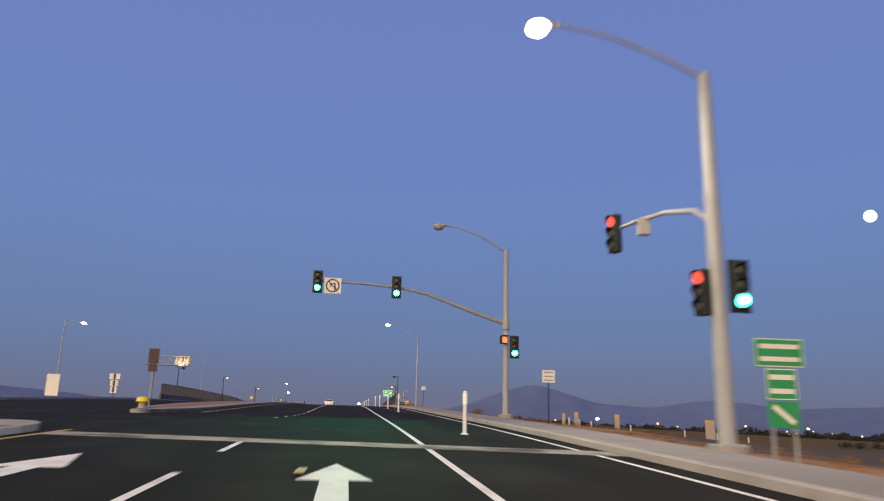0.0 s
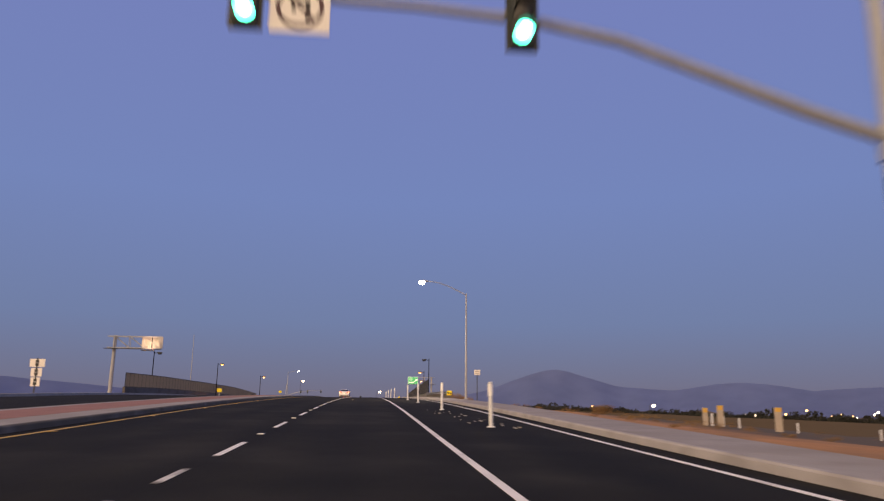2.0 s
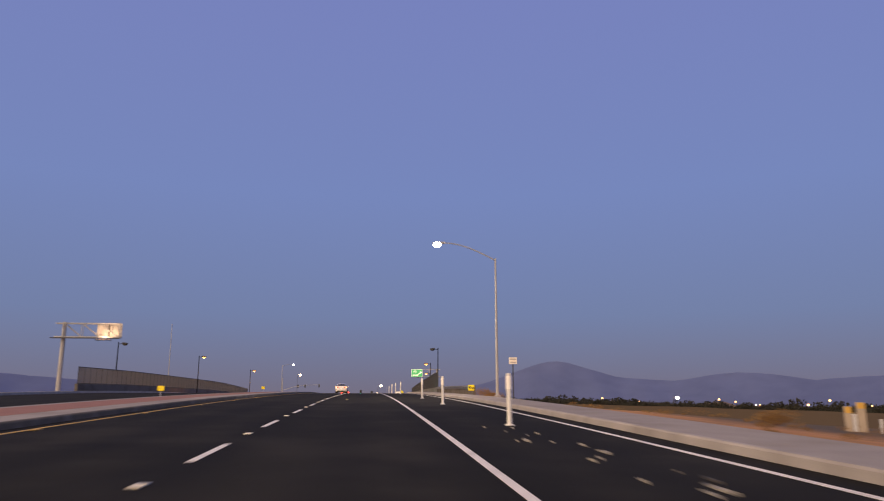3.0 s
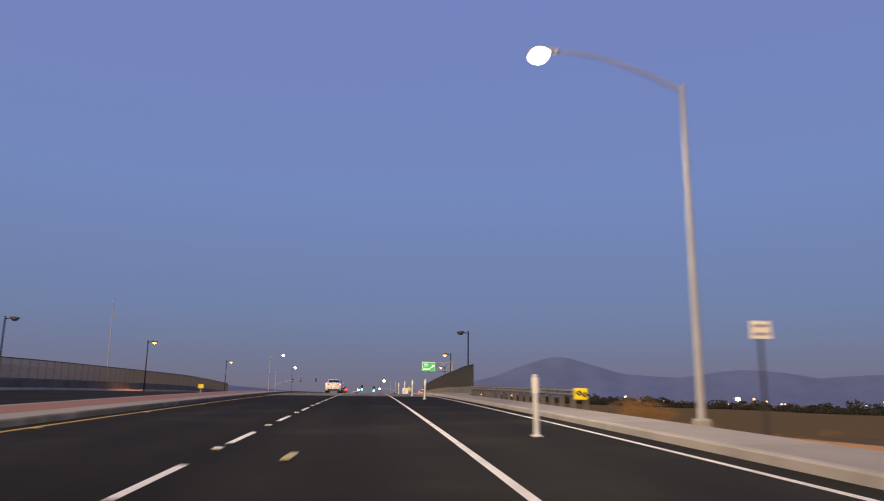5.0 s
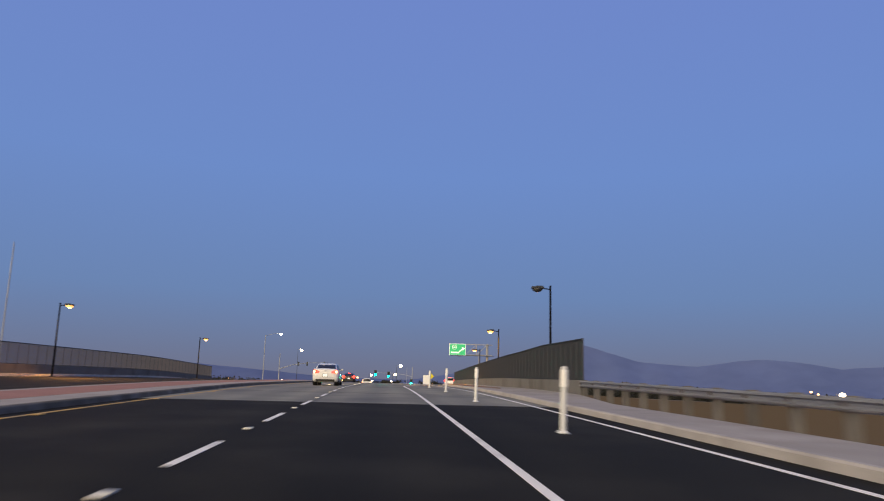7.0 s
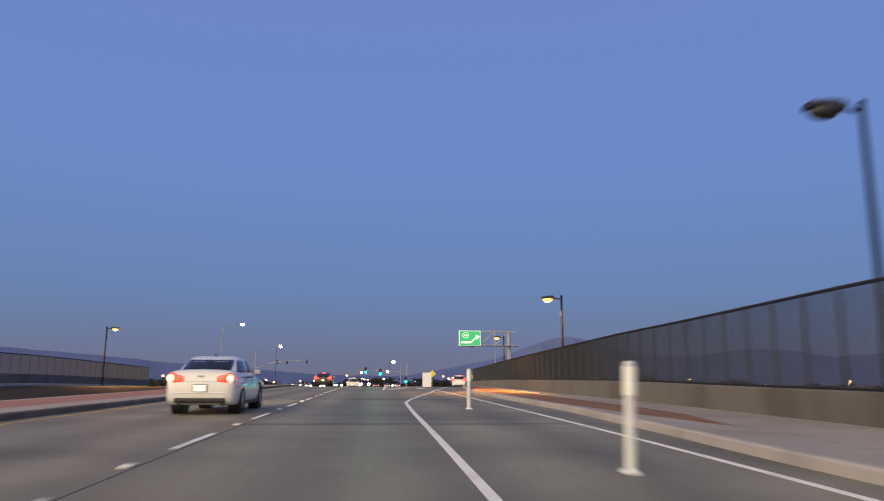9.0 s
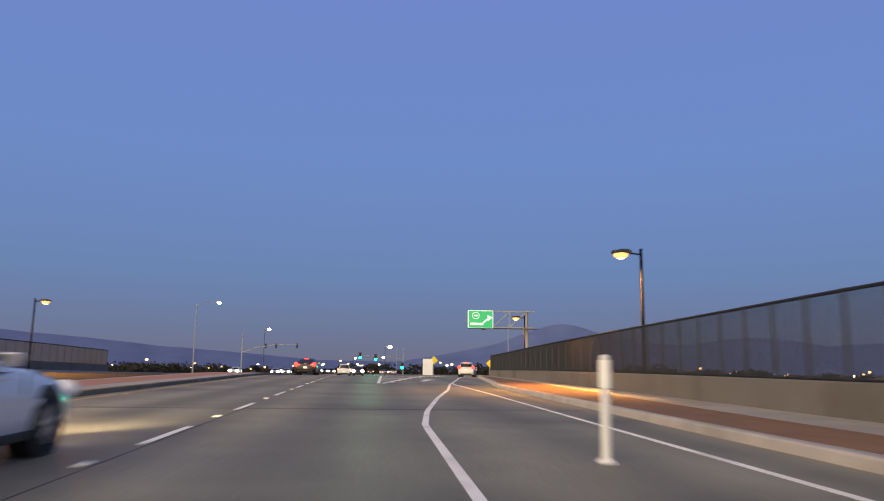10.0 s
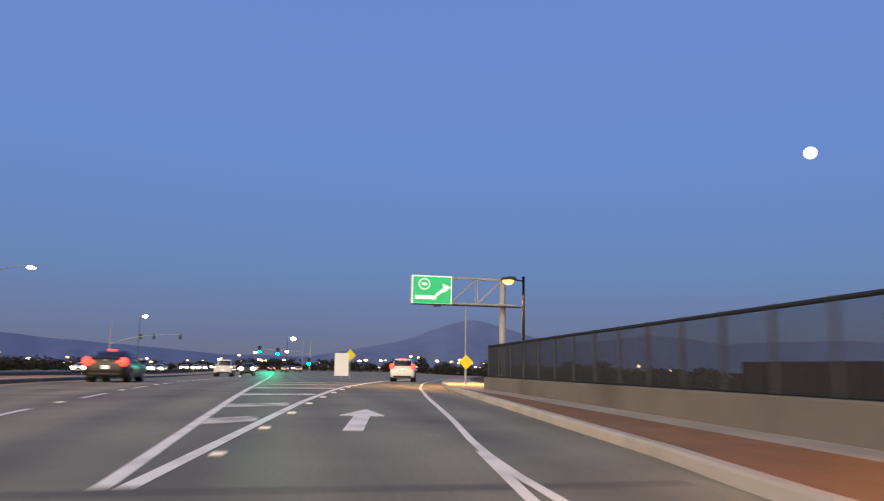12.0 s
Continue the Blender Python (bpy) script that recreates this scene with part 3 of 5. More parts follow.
# ---- bridge: parapets and mesh fences ----


def bars_mesh(name, bars, place, material):
    """A mesh of square bars; place maps flat panel coordinates into the fence."""
    verts, faces = [], []
    for c, d in bars:
        i = len(verts)
        for a in (-1, 1):
            for b in (-1, 1):
                for e in (-1, 1):
                    verts.append(place(c[0] + a * d[0] / 2, c[1] + b * d[1] / 2, c[2] + e * d[2] / 2))
        for f in ((0, 1, 3, 2), (4, 6, 7, 5), (0, 4, 5, 1), (2, 3, 7, 6), (0, 2, 6, 4), (1, 5, 7, 3)):
            faces.append(tuple(i + k for k in f))
    me = bpy.data.meshes.new(name)
    me.from_pydata(verts, [], faces)
    me.materials.append(material)
    return me


def parapet(name, x, y0, y1, top, thick, label):
    """A concrete parapet whose top follows the function top(y)."""
    bm = B()
    rows = []
    for y in span(y0, y1, 3.0):
        z, t, c = Z(y), top(y), x(y)
        rows.append([(c - thick / 2, y, z + .1), (c - thick / 2, y, t - .03), (c - thick / 2 + .03, y, t), (c + thick / 2 - .03, y, t), (c + thick / 2, y, t - .03), (c + thick / 2, y, z - .8)])
    ribbon(bm, rows, 0)
    for r in (rows[0], rows[-1]):
        bm.faces.new([bm.verts.new(p) for p in r])
    bmesh.ops.recalc_face_normals(bm, faces=bm.faces)
    return tagged(part(name, bm, M_WALL), label, "parapet", kind="structure")


def mesh_fence(x, y0, y1, base, top, label, gap, step=.034, m=90, wire=M_MESH):
    """Posts, top rails and woven wire panels between two height functions, along the line x(y)."""
    f = thing("mesh_fence", label, "fence", m=pose(x(y0), y0, base(y0)))
    n = round((y1 - y0) / gap)
    L = (y1 - y0) / n
    w = .0075

    def at(y, z):
        return (x(y) - x(y0), y - y0, z - base(y0))
    for i in range(n + 1):
        y = y0 + i * L
        pb = B()
        rod(pb, at(y, base(y) - .05), at(y, top(y) + .03), .034, n=8)
        ball(pb, at(y, top(y) + .03), (.038, .038, .02), 8, 6)
        part("post", pb, M_FENCEPOST, f)
        part("foot_plate", box(B(), at(y, base(y) + .008), (.13, .13, .016), .004), M_RAIL, f)
        if i == n:
            break
        part("top_rail", rod(B(), at(y, top(y)), at(y + L, top(y + L)), .036, n=8), M_RAIL, f)
        part("bottom_rail", rod(B(), at(y, base(y) + .03), at(y + L, base(y + L) + .03), .02, n=6), M_RAIL, f)
        k = int(L / step)
        bars = [((a * L / k, 0, .5), (w, w, 1)) for a in range(k + 1)] + [((L / 2, .005, a / m), (L, w * .5, w / 7)) for a in range(m + 1)]

        def place(u, v, q):
            a = at(y + u, base(y + u) + q * (top(y + u) - base(y + u)))
            return (a[0] + v, a[1], a[2])
        tagged(shared("wire_panel", bars_mesh("wire_panel", bars, place, wire), f, Matrix()), kind="stuff")
    return f


WALL_TOP = table((113, 4.62), (124, 4.79), (129, 4.87), (137, 5.02), (150, 5.12), (160, 5.17), (178, 5.17))
FENCE_TOP = table((113, 6.38), (123, 6.66), (137, 6.68), (150, 6.57), (160, 6.46), (178, 6.18))
parapet("parapet_right", RAIL_X, 113, 178, WALL_TOP, .26, "plain concrete parapet of the bridge")
mesh_fence(RAIL_X, 113.1, 177.9, WALL_TOP, FENCE_TOP, "dark wire mesh fence on the concrete parapet", 1.22)
parapet("parapet_left", const(-29.6), 103, 215, lambda y: Z(y) + .95, .3, "plain concrete parapet beyond the opposite carriageway")
mesh_fence(const(-29.6), 103.3, 214.8, lambda y: Z(y) + .95, lambda y: Z(y) + 2.67, "grey wire mesh fence on the far concrete parapet", 1.75, .032, 80, M_GREYMESH)

# ---- poles, signals, lamps ----


def lamp_light(name, at, power, color, size=.15, blend=.6, cone=164, throw=0.0):
    d = bpy.data.lights.new(name, "SPOT")
    d.energy, d.color, d.shadow_soft_size, d.spot_size, d.spot_blend = power, color, size, radians(cone), blend
    o = new(name, d)
    o.matrix_world = look(at, (at[0] + throw, at[1] + .01, at[2] - 5))
    return o


def signal_head(parent, at, lit, face=0, plate=True, far=False):
    """A three-lens head facing -y (face: degrees about z). lit: which lens, 0 red to 2 green, or None."""
    h = part("signal_head", box(B(), (0, 0, 0), (.36, .22, 1.08), .03), M_HOUSING, parent)
    h.matrix_local = pose(*at, 0, 0, face) @ Matrix.Diagonal((1.8, 1.2, 1.8, 1) if far else (1, 1, 1, 1))
    if plate:
        bm = B()
        box(bm, (0, .02, 0), (.52, .02, 1.24), .008)
        part("backplate", bm, M_HOUSING, h)
    for i in range(3):
        z = .345 - .345 * i
        bm = B()
        lr = .215 if far and i == lit else .152
        rod(bm, (0, -.11, z), (0, -.13, z), lr + .006, lr, 20)
        ball(bm, (0, -.125, z), (lr, .05 if lr < .16 else .16, lr), 20, 8)
        m = (M_REDLENS, M_DARKLENS, M_GREENFAR if far else M_GREENLENS)[i] if i == lit else M_DARKLENS
        part("lens", bm, m, h, "glowing green lens" if i == lit == 2 else "")
        if i == lit == 2 and not far:
            part("lit_core", ball(B(), (0, -.15, z), (.105, .045, .105), 16, 8), M_GREENCORE, h)
        bm = B()
        n = 14
        rows = []
        for k in range(n + 1):
            a = radians(-20) + radians(220) * k / n
            rows.append([(.165 * math.cos(a), -.11, z + .165 * math.sin(a)), (.165 * math.cos(a), -.25 + .09 * (1 - math.sin(a)), z + .165 * math.sin(a))])
        ribbon(bm, rows, 0)
        bmesh.ops.solidify(bm, geom=bm.faces[:], thickness=.006)
        part("visor", bm, M_HOUSING, h)
    return h


def cobra(parent, base, tip, lit, r=.05):
    """A curved arm from base to tip with a cobra head; returns the lens's place under the parent."""
    a, b = Vector(base), Vector(tip)
    pts = []
    for i in range(13):
        u = i / 12
        p = a.lerp(b, u)
        p.z = a.z + (b.z - a.z) * math.sin(u * math.pi / 2)
        pts.append(p)
    part("lamp_arm", tube(B(), pts, r, r * .7), M_DARKGALV, parent)
    d = (b - a)
    d.z = 0
    d.normalize()
    rot = Matrix.Rotation(math.atan2(d.y, d.x), 3, "Z")
    bm = B()
    ball(bm, (0, 0, 0), (.42, .17, .1), 18, 10)
    box(bm, (-.33, 0, .01), (.3, .14, .12), .03)
    head = part("lamp_head", bm, M_GALV, parent, smooth=True)
    head.matrix_local = Matrix.Translation(b + d * .25) @ rot.to_4x4()
    bm = B()
    ball(bm, (.08, 0, -.1), (.3, .21, .2), 18, 10)
    part("lamp_lens", bm, lit or M_LENSOFF, head, "glowing lens" if lit else "", smooth=True)
    return b + d * .33 + Vector((0, 0, -.12))


def pole(parent, h, r0, r1, flange=True):
    part("pole", rod(B(), (0, 0, 0), (0, 0, h), r0, r1, 16), M_GALV, parent, smooth=False)
    if flange:
        bm = B()
        box(bm, (0, 0, .03), (r0 * 3.2, r0 * 3.2, .06), .01)
        part("base_plate", bm, M_GALV, parent)
        bm = B()
        rod(bm, (0, 0, -.5), (0, 0, .005), r0 * 2.4, n=20)
        part("footing", bm, M_CONCRETE, parent)
    part("pole_cap", ball(B(), (0, 0, h), (r1 * 1.08, r1 * 1.08, .05), 12, 6), M_GALV, parent)


def walk_signal(parent, at, face=0):
    h = part("walk_signal", box(B(), (0, 0, 0), (.42, .2, .44), .025), M_HOUSING, parent)
    h.matrix_local = pose(*at, 0, 0, face)
    part("face", box(B(), (0, -.105, 0), (.33, .012, .33), .004), M_AMBERHAND, h, "orange lit face")
    part("hood", box(B(), (0, -.17, .225), (.44, .18, .015), .004), M_HOUSING, h)


# far-side signal with mast arm
Y1, X1 = 17.4, 8.7
S1 = thing("traffic_signal", "galvanized mast-arm traffic signal showing green over the lanes", "traffic signal", m=pose(X1, Y1, Z(Y1) + .15))
g = Z(Y1) + .15
pole(S1, 9.1, .17, .13)
arm = [(0, 0, 4.93), (-1.45, 0, 5.36), (-2.75, 0, 5.81), (-4.47, 0, 6.4), (-5.82, 0, 6.65), (-7.7, 0, 6.79), (-10.36, 0, 6.85)]
part("mast_arm", tube(B(), arm, .12, .055, 12), M_DARKGALV, S1)
part("arm_collar", rod(B(), (0, 0, 4.6), (0, 0, 5.1), .21, n=16), M_GALV, S1)
signal_head(S1, (-10.38, -.16, 6.77), 2)
signal_head(S1, (-6.12, -.16, 6.66), 2)
signal_head(S1, (.42, -.25, 3.64), 2, plate=True)
walk_signal(S1, (-.18, -.3, 4.0), 25)
cobra(S1, (0, 0, 9.0), (-3.55, 0, 10.35), None)
s = part("turn_ban_sign", box(B(), (-9.57, -.12, 6.59), (.92, .02, .86), .008), M_SIGWHITE, S1, "white square turn-ban sign with red ring")
ring = B()
vs = [[ring.verts.new((-9.57 + r * math.cos(k * math.tau / 32), y, 6.59 + r * math.sin(k * math.tau / 32))) for k in range(32)] for r, y in ((.3, -.133), (.37, -.133), (.37, -.12), (.3, -.12))]
for q in range(4):
    for k in range(32):
        ring.faces.new((vs[q][k], vs[q][(k + 1) % 32], vs[(q + 1) % 4][(k + 1) % 32], vs[(q + 1) % 4][k]))
part("red_ring", ring, M_SIGRED, s)
part("red_slash", box(B(), (-9.57, -.134, 6.59), (.64, .008, .05), 0, Matrix.Rotation(radians(45), 3, "Y")), M_SIGRED, s)
bm = B()
box(bm, (-9.45, -.132, 6.51), (.07, .006, .3))
box(bm, (-9.54, -.132, 6.69), (.25, .006, .07))
box(bm, (-9.67, -.132, 6.62), (.07, .006, .2))
part("black_arrow", bm, M_BLACK, s)



def signal_light(at, aim, power, cone=70):
    """The green light that lit signal heads throw down the road."""
    d = bpy.data.lights.new("signal_light", "SPOT")
    d.energy, d.color, d.shadow_soft_size, d.spot_size, d.spot_blend = power, (.01, 1, .5), .15, radians(cone), .8
    new("signal_light", d).matrix_world = look(at, aim)


signal_light((X1 - 8, Y1 - .7, g + 6.1), (0, Y1 - 26, Z(Y1 - 26)), 1300)

# near signal pole with lit lamp, side heads and an arm
Y0, X0 = -6.5, 8.58
S0 = thing("traffic_signal", "galvanized signal pole with a lit street lamp above", "traffic signal", m=pose(X0, Y0, Z(Y0) + .1))
pole(S0, 8.95, .2, .15)
tip0 = cobra(S0, (0, 0, 8.85), (-3.85, .1, 10.0), M_LAMPWHITE)
part("side_arm", tube(B(), [(0, 0, 5.1), (-.2, .5, 5.55), (-.55, 1.4, 5.75), (-.9, 2.35, 5.78), (-1.12, 2.95, 5.75)], .07, .05), M_DARKGALV, S0)
signal_head(S0, (-1.22, 3.2, 5.62), 0, -72, plate=False)
part("junction_box", box(B(), (-.84, 2.1, 5.55), (.3, .2, .46), .02), M_CONCRETE, S0, "pale box on the arm")
signal_head(S0, (.38, -.3, 3.56), 2)
signal_head(S0, (-.32, .1, 3.45), 0, -70, plate=False)
lamp_light("street_light_near", (X0 + tip0.x, Y0 + tip0.y, Z(Y0) + .1 + tip0.z - .35), 1700, (1, .85, .65))

# green sign assembly beside the near pole
G = thing("route_sign", "green route sign assembly with white stripes of lettering on two posts", "road sign", m=pose(11.2, -4.5, Z(-4.5) - .5))
part("post", box(B(), (-.3, .05, 1.55), (.06, .06, 3.1), .008), M_GALV, G)
part("post", box(B(), (.3, .05, 1.55), (.06, .06, 3.1), .008), M_GALV, G)
for nm, z, w, hh in (("top_panel", 2.86, 1.36, .74), ("route_panel", 2.06, .84, .8), ("arrow_panel", 1.3, .84, .66)):
    p = part(nm, box(B(), (0, 0, z), (w, .02, hh), .008), M_STREETGREEN, G)
    if nm == "arrow_panel":
        part("white_arrow", box(B(), (0, -.013, z), (w * .8, .006, .13), 0, Matrix.Rotation(radians(38), 3, "Y")), M_SIGWHITE, p)
        continue
    for i in range(2):
        zz = z + hh * (.22 - .44 * i)
        part("lettering_bar", box(B(), (0, -.013, zz), (w * .78, .006, hh * .16)), M_SIGWHITE, p)
    for e in (-1, 1):
        part("border", box(B(), (0, -.012, z + e * hh * .47), (w * .97, .006, .025)), M_SIGWHITE, p)
        part("border", box(B(), (e * w * .475, -.012, z), (.022, .006, hh * .94)), M_SIGWHITE, p)


def street_lamp(x, y, h, tip, lit, label, r=.1, power=0, color=(1, .86, .66), group="street lamps", base=.1, style="cobra", corbel=0, throw=0.0, cone=148):
    """A street lamp; tip: the head's place against the pole's foot."""
    z = Z(y) + base
    s = thing("street_lamp", label, "street lamp", group, pose(x, y, z))
    if style == "cobra":
        pole(s, h, r, r * .6)
        t = cobra(s, (0, 0, h - .1), tip, lit, r=.045)
    else:
        # dark square-shouldered post with a flat shoebox head
        part("pole", rod(B(), (0, 0, 0), (0, 0, h), r, r * .75, 10), M_POST, s)
        part("base_plate", box(B(), (0, 0, .03), (.34, .34, .06), .01), M_DARKSTEEL, s)
        if corbel:
            bm = B()
            box(bm, (-corbel / 2 + .1, 0, -.3), (corbel + .4, .6, .6), .04)
            part("corbel", bm, M_WALL, s, "concrete bracket of the bridge")
        part("pole_cap", ball(B(), (0, 0, h), (r, r, .06), 10, 6), M_POST, s)
        t = Vector(tip)
        part("lamp_arm", rod(B(), (0, 0, h - .18), (t.x * .7, t.y * .7, h - .12), .035, n=8), M_POST, s)
        d = math.degrees(math.atan2(t.y, t.x))
        bm = B()
        box(bm, (0, 0, 0), (.72, .36, .13), .04)
        box(bm, (-.1, 0, .08), (.4, .26, .07), .03)
        hd = part("lamp_head", bm, M_DARKSTEEL, s)
        hd.matrix_local = pose(t.x, t.y, h - .1, 0, 0, d)
        bm = B()
        ball(bm, (.02, 0, -.1), (.3, .19, .16), 16, 8)
        part("lamp_lens", bm, lit or M_DARKLENS, hd, "glowing lens" if lit else "", smooth=True)
        if lit:
            part("lamp_core", ball(B(), (.02, 0, -.17), (.2, .13, .11), 14, 8), M_SODIUMCORE, hd, "white-hot middle of the lens", smooth=True)
        t = Vector((t.x, t.y, h - .25))
    if power:
        lamp_light("street_light", (x + t.x, y + t.y, z + t.z - .35), power, color, cone=cone if style == "box" else 140, blend=.65, throw=math.copysign(1, tip[0]) * throw)
    return s


street_lamp(8.66, 69.8, 8.95, (-3.5, .6, 10.1), M_LAMPWHITE, "tall galvanized street lamp with glowing white head", power=2300)
street_lamp(-36.5, 78, 11, (2.0, 0, 10.6), M_LAMPFAR, "tall galvanized street lamp beyond the opposite road", base=-1)
street_lamp(-22.6, 226.8, 9.2, (2.6, 0, 9.6), M_LAMPWHITE, "tall galvanized street lamp with glowing white head")
OR = (1, .405, .07)
street_lamp(9.9, 123.7, 6.0, (-.75, 0, 0), None, "dark post lamp behind the fence, unlit", r=.075, group="bridge lamps", style="box", corbel=.3)
street_lamp(11.3, 152.3, 5.35, (-.78, 0, 0), M_LAMPORANGE, "dark post lamp with glowing orange head", r=.075, power=8500, color=OR, group="bridge lamps", style="box", corbel=1.6, throw=-.4, cone=144)
street_lamp(14.1, 187.8, 5.6, (-.75, 0, 0), M_LAMPORANGE, "dark post lamp with glowing orange head", r=.075, power=7000, color=OR, group="bridge lamps", style="box", base=-.35)
street_lamp(-29.95, 116, 5.9, (.75, 0, 0), None, "dark post lamp on the far parapet, unlit", r=.075, group="bridge lamps", style="box", corbel=-.5)
street_lamp(-26.6, 144.8, 6.0, (.75, 0, 0), M_LAMPORANGE, "dark post lamp with glowing orange head", r=.075, power=4500, color=OR, group="bridge lamps", style="box", base=0, throw=3.5, cone=164)
street_lamp(-24.2, 182.6, 5.4, (.75, 0, 0), M_LAMPORANGE, "dark post lamp with glowing orange head", r=.075, power=9000, color=OR, group="bridge lamps", style="box", base=0, throw=3.5, cone=164)

# slim tall masts
for x, y, h in ((-31.5, 146, 11.5), (16.6, 209, 6.3)):
    m = thing("slim_mast", "slim bare galvanized mast", "mast", "slim masts", pose(x, y, Z(y) - .3))
    part("pole", rod(B(), (0, 0, 0), (0, 0, h), .07, .045, 10), M_GALV, m)
    part("pole_cap", ball(B(), (0, 0, h), (.05, .05, .04), 8, 6), M_GALV, m)

# ---- overhead sign gantries ----


def gantry(x, y, h, reach, side, label, sign_h):
    """A cantilever gantry: post, box truss and one panel at the far end. side: -1 reaches to -x, 1 to +x."""
    z = Z(y) - .1
    gt = thing("sign_gantry", label, "sign gantry", "sign gantries", pose(x, y, z))
    part("post", rod(B(), (0, 0, -.5), (0, 0, h + .1), .24, .2, 16), M_GALV, gt)
    part("footing", rod(B(), (0, 0, -1), (0, 0, .12), .5, n=20), M_CONCRETE, gt)
    part("post_cap", ball(B(), (0, 0, h + .1), (.21, .21, .06), 14, 6), M_GALV, gt)
    th = sign_h * .92
    for dz in (0, th):
        for dy in (-.28, .28):
            part("chord", box(B(), (side * reach / 2 - side * .4, dy, h - th + dz), (reach + .8, .1, .1), .01), M_GALV, gt)
    n = int(reach / 1.77) + 1
    for i in range(n + 1):
        u = side * min(1.77 * i, reach)
        for dy in (-.28, .28):
            part("strut", rod(B(), (u, dy, h - th), (u, dy, h), .035, n=8), M_GALV, gt)
            if i < n:
                v = side * min(1.77 * (i + 1), reach)
                part("brace", rod(B(), (u, dy, h), (v, dy, h - th), .035, n=8), M_GALV, gt)
        part("cross_tie", rod(B(), (u, -.28, h - th), (u, .28, h - th), .03, n=8), M_GALV, gt)
    # walkway below with light brackets
    part("walkway", box(B(), (side * reach / 2 - side * .5, -.55, h - th - .14), (reach + 1.1, .5, .06), .01), M_DARKSTEEL, gt)
    return gt


gt = gantry(16.9, 200.4, 6.85, 6.1, -1, "galvanized cantilever gantry carrying a green freeway entrance sign", 1.8)
p = part("sign_panel", box(B(), (-4.85, -.45, 5.98), (2.62, .06, 1.84), .02), M_SIGLIT, gt, "green freeway sign with white border")
part("green_field", box(B(), (-4.85, -.485, 5.98), (2.48, .02, 1.70), .012), M_SIGGREENGLOW, p)
bm = B()
vs = [[bm.verts.new((-5.35 + r * math.cos(k * math.tau / 28) * (1.05), yy, 6.35 + r * math.sin(k * math.tau / 28))) for k in range(28)] for r, yy in ((.3, -.503), (.36, -.503), (.36, -.49), (.3, -.49))]
for q in range(4):
    for k in range(28):
        bm.faces.new((vs[q][k], vs[q][(k + 1) % 28], vs[(q + 1) % 4][(k + 1) % 28], vs[(q + 1) % 4][k]))
part("route_shield", bm, M_SIGLIT, p)
part("shield_bar", box(B(), (-5.35, -.5, 6.35), (.34, .012, .16)), M_SIGLIT, p)
part("lettering_bar", box(B(), (-5.25, -.5, 5.5), (1.35, .012, .24)), M_SIGLIT, p)
bm = B()
rot45 = Matrix.Rotation(radians(-38), 3, "Y")
box(bm, (-4.28, -.5, 5.88), (.75, .012, .17), 0, rot45)
bmesh.ops.create_cone(bm, cap_ends=True, segments=3, radius1=.34, radius2=.34, depth=.012, matrix=Matrix.Translation((-3.95, -.5, 6.14)) @ Matrix.Rotation(radians(90), 4, "X") @ Matrix.Rotation(radians(38), 4, "Z"))
part("up_right_arrow", bm, M_SIGLIT, p)
part("sign_lamp", box(B(), (-4.6, -.95, 4.95), (.5, .22, .12), .03), M_DARKSTEEL, gt)

gt = gantry(-30.6, 101.1, 7.1, 5.6, 1, "galvanized cantilever gantry seen from the back of its sign", 1.5)
for k in (0, 1):
    p = part("sign_panel", box(B(), (3.68 + 1.27 * k, .42, 6.45), (1.2, .05, 1.5), .02), M_SIGBACK, gt, "bare aluminium back of the sign, lit by the added lamp")
    for i in (-1, 1):
        part("backing_rib", box(B(), (3.68 + 1.27 * k + .34 * i, .37, 6.45), (.06, .06, 1.5), .01), M_GALV, p)
    for i in (-1, 1):
        part("rail_clip", box(B(), (3.68 + 1.27 * k, .36, 6.45 + .5 * i), (1.16, .05, .06), .01), M_GALV, p)
part("centre_mullion", box(B(), (4.315, .33, 6.45), (.1, .12, 1.56), .01), M_DARKSTEEL, gt)
# unseen lamp with housing and spot, added to brighten the sign backs
lb = part("sign_lamp", box(B(), (4.3, -1.15, 5.35), (1.6, .16, .1), .03), M_DARKSTEEL, gt, "added lamp housing on brackets below the sign")
part("lamp_window", box(B(), (4.3, -1.12, 5.405), (1.4, .09, .012), .003), M_LAMPORANGE, lb, "glowing glass of the added lamp")
for k in (-1, 1):
    part("lamp_bracket", rod(B(), (4.3 + .6 * k, -.6, 5.3), (4.3 + .6 * k, -1.1, 5.32), .025, n=6), M_DARKSTEEL, gt)
lamp_light("gantry_light", (0, 0, 0), 330, (1, .64, .38), cone=110).matrix_world = look((-26.3, 99.95, Z(101) + 5.5), (-26.3, 101.5, Z(101) + 6.4))


# ---- roadside signs ----
def post_sign(name, x, y, foot, h, w, hh, face, label, bars=0, diamond=False, post=M_GALV, barmat=M_BAR, cat="road sign", group=""):
    s = thing(name, label, cat, group, pose(x, y, foot))
    part("post", box(B(), (0, .05, h / 2), (.06, .06, h), .008), post, s)
    if diamond:
        p = part("panel", box(B(), (0, 0, h - .1), (w, .02, w), .008, Matrix.Rotation(radians(45), 3, "Y")), face, s)
    else:
        p = part("panel", box(B(), (0, 0, h - hh / 2), (w, .02, hh), .008), face, s)
        for i in range(bars):
            part("lettering_bar", box(B(), (0, -.014, h - hh * (i + .6) / (bars + .2)), (w * .74, .006, hh * .32 / bars)), barmat, p)
    for zz in (h - .15, h - hh + .12):
        part("bolt", rod(B(), (0, -.02, zz), (0, .05, zz), .015, n=6), M_GALV, s)
    return s


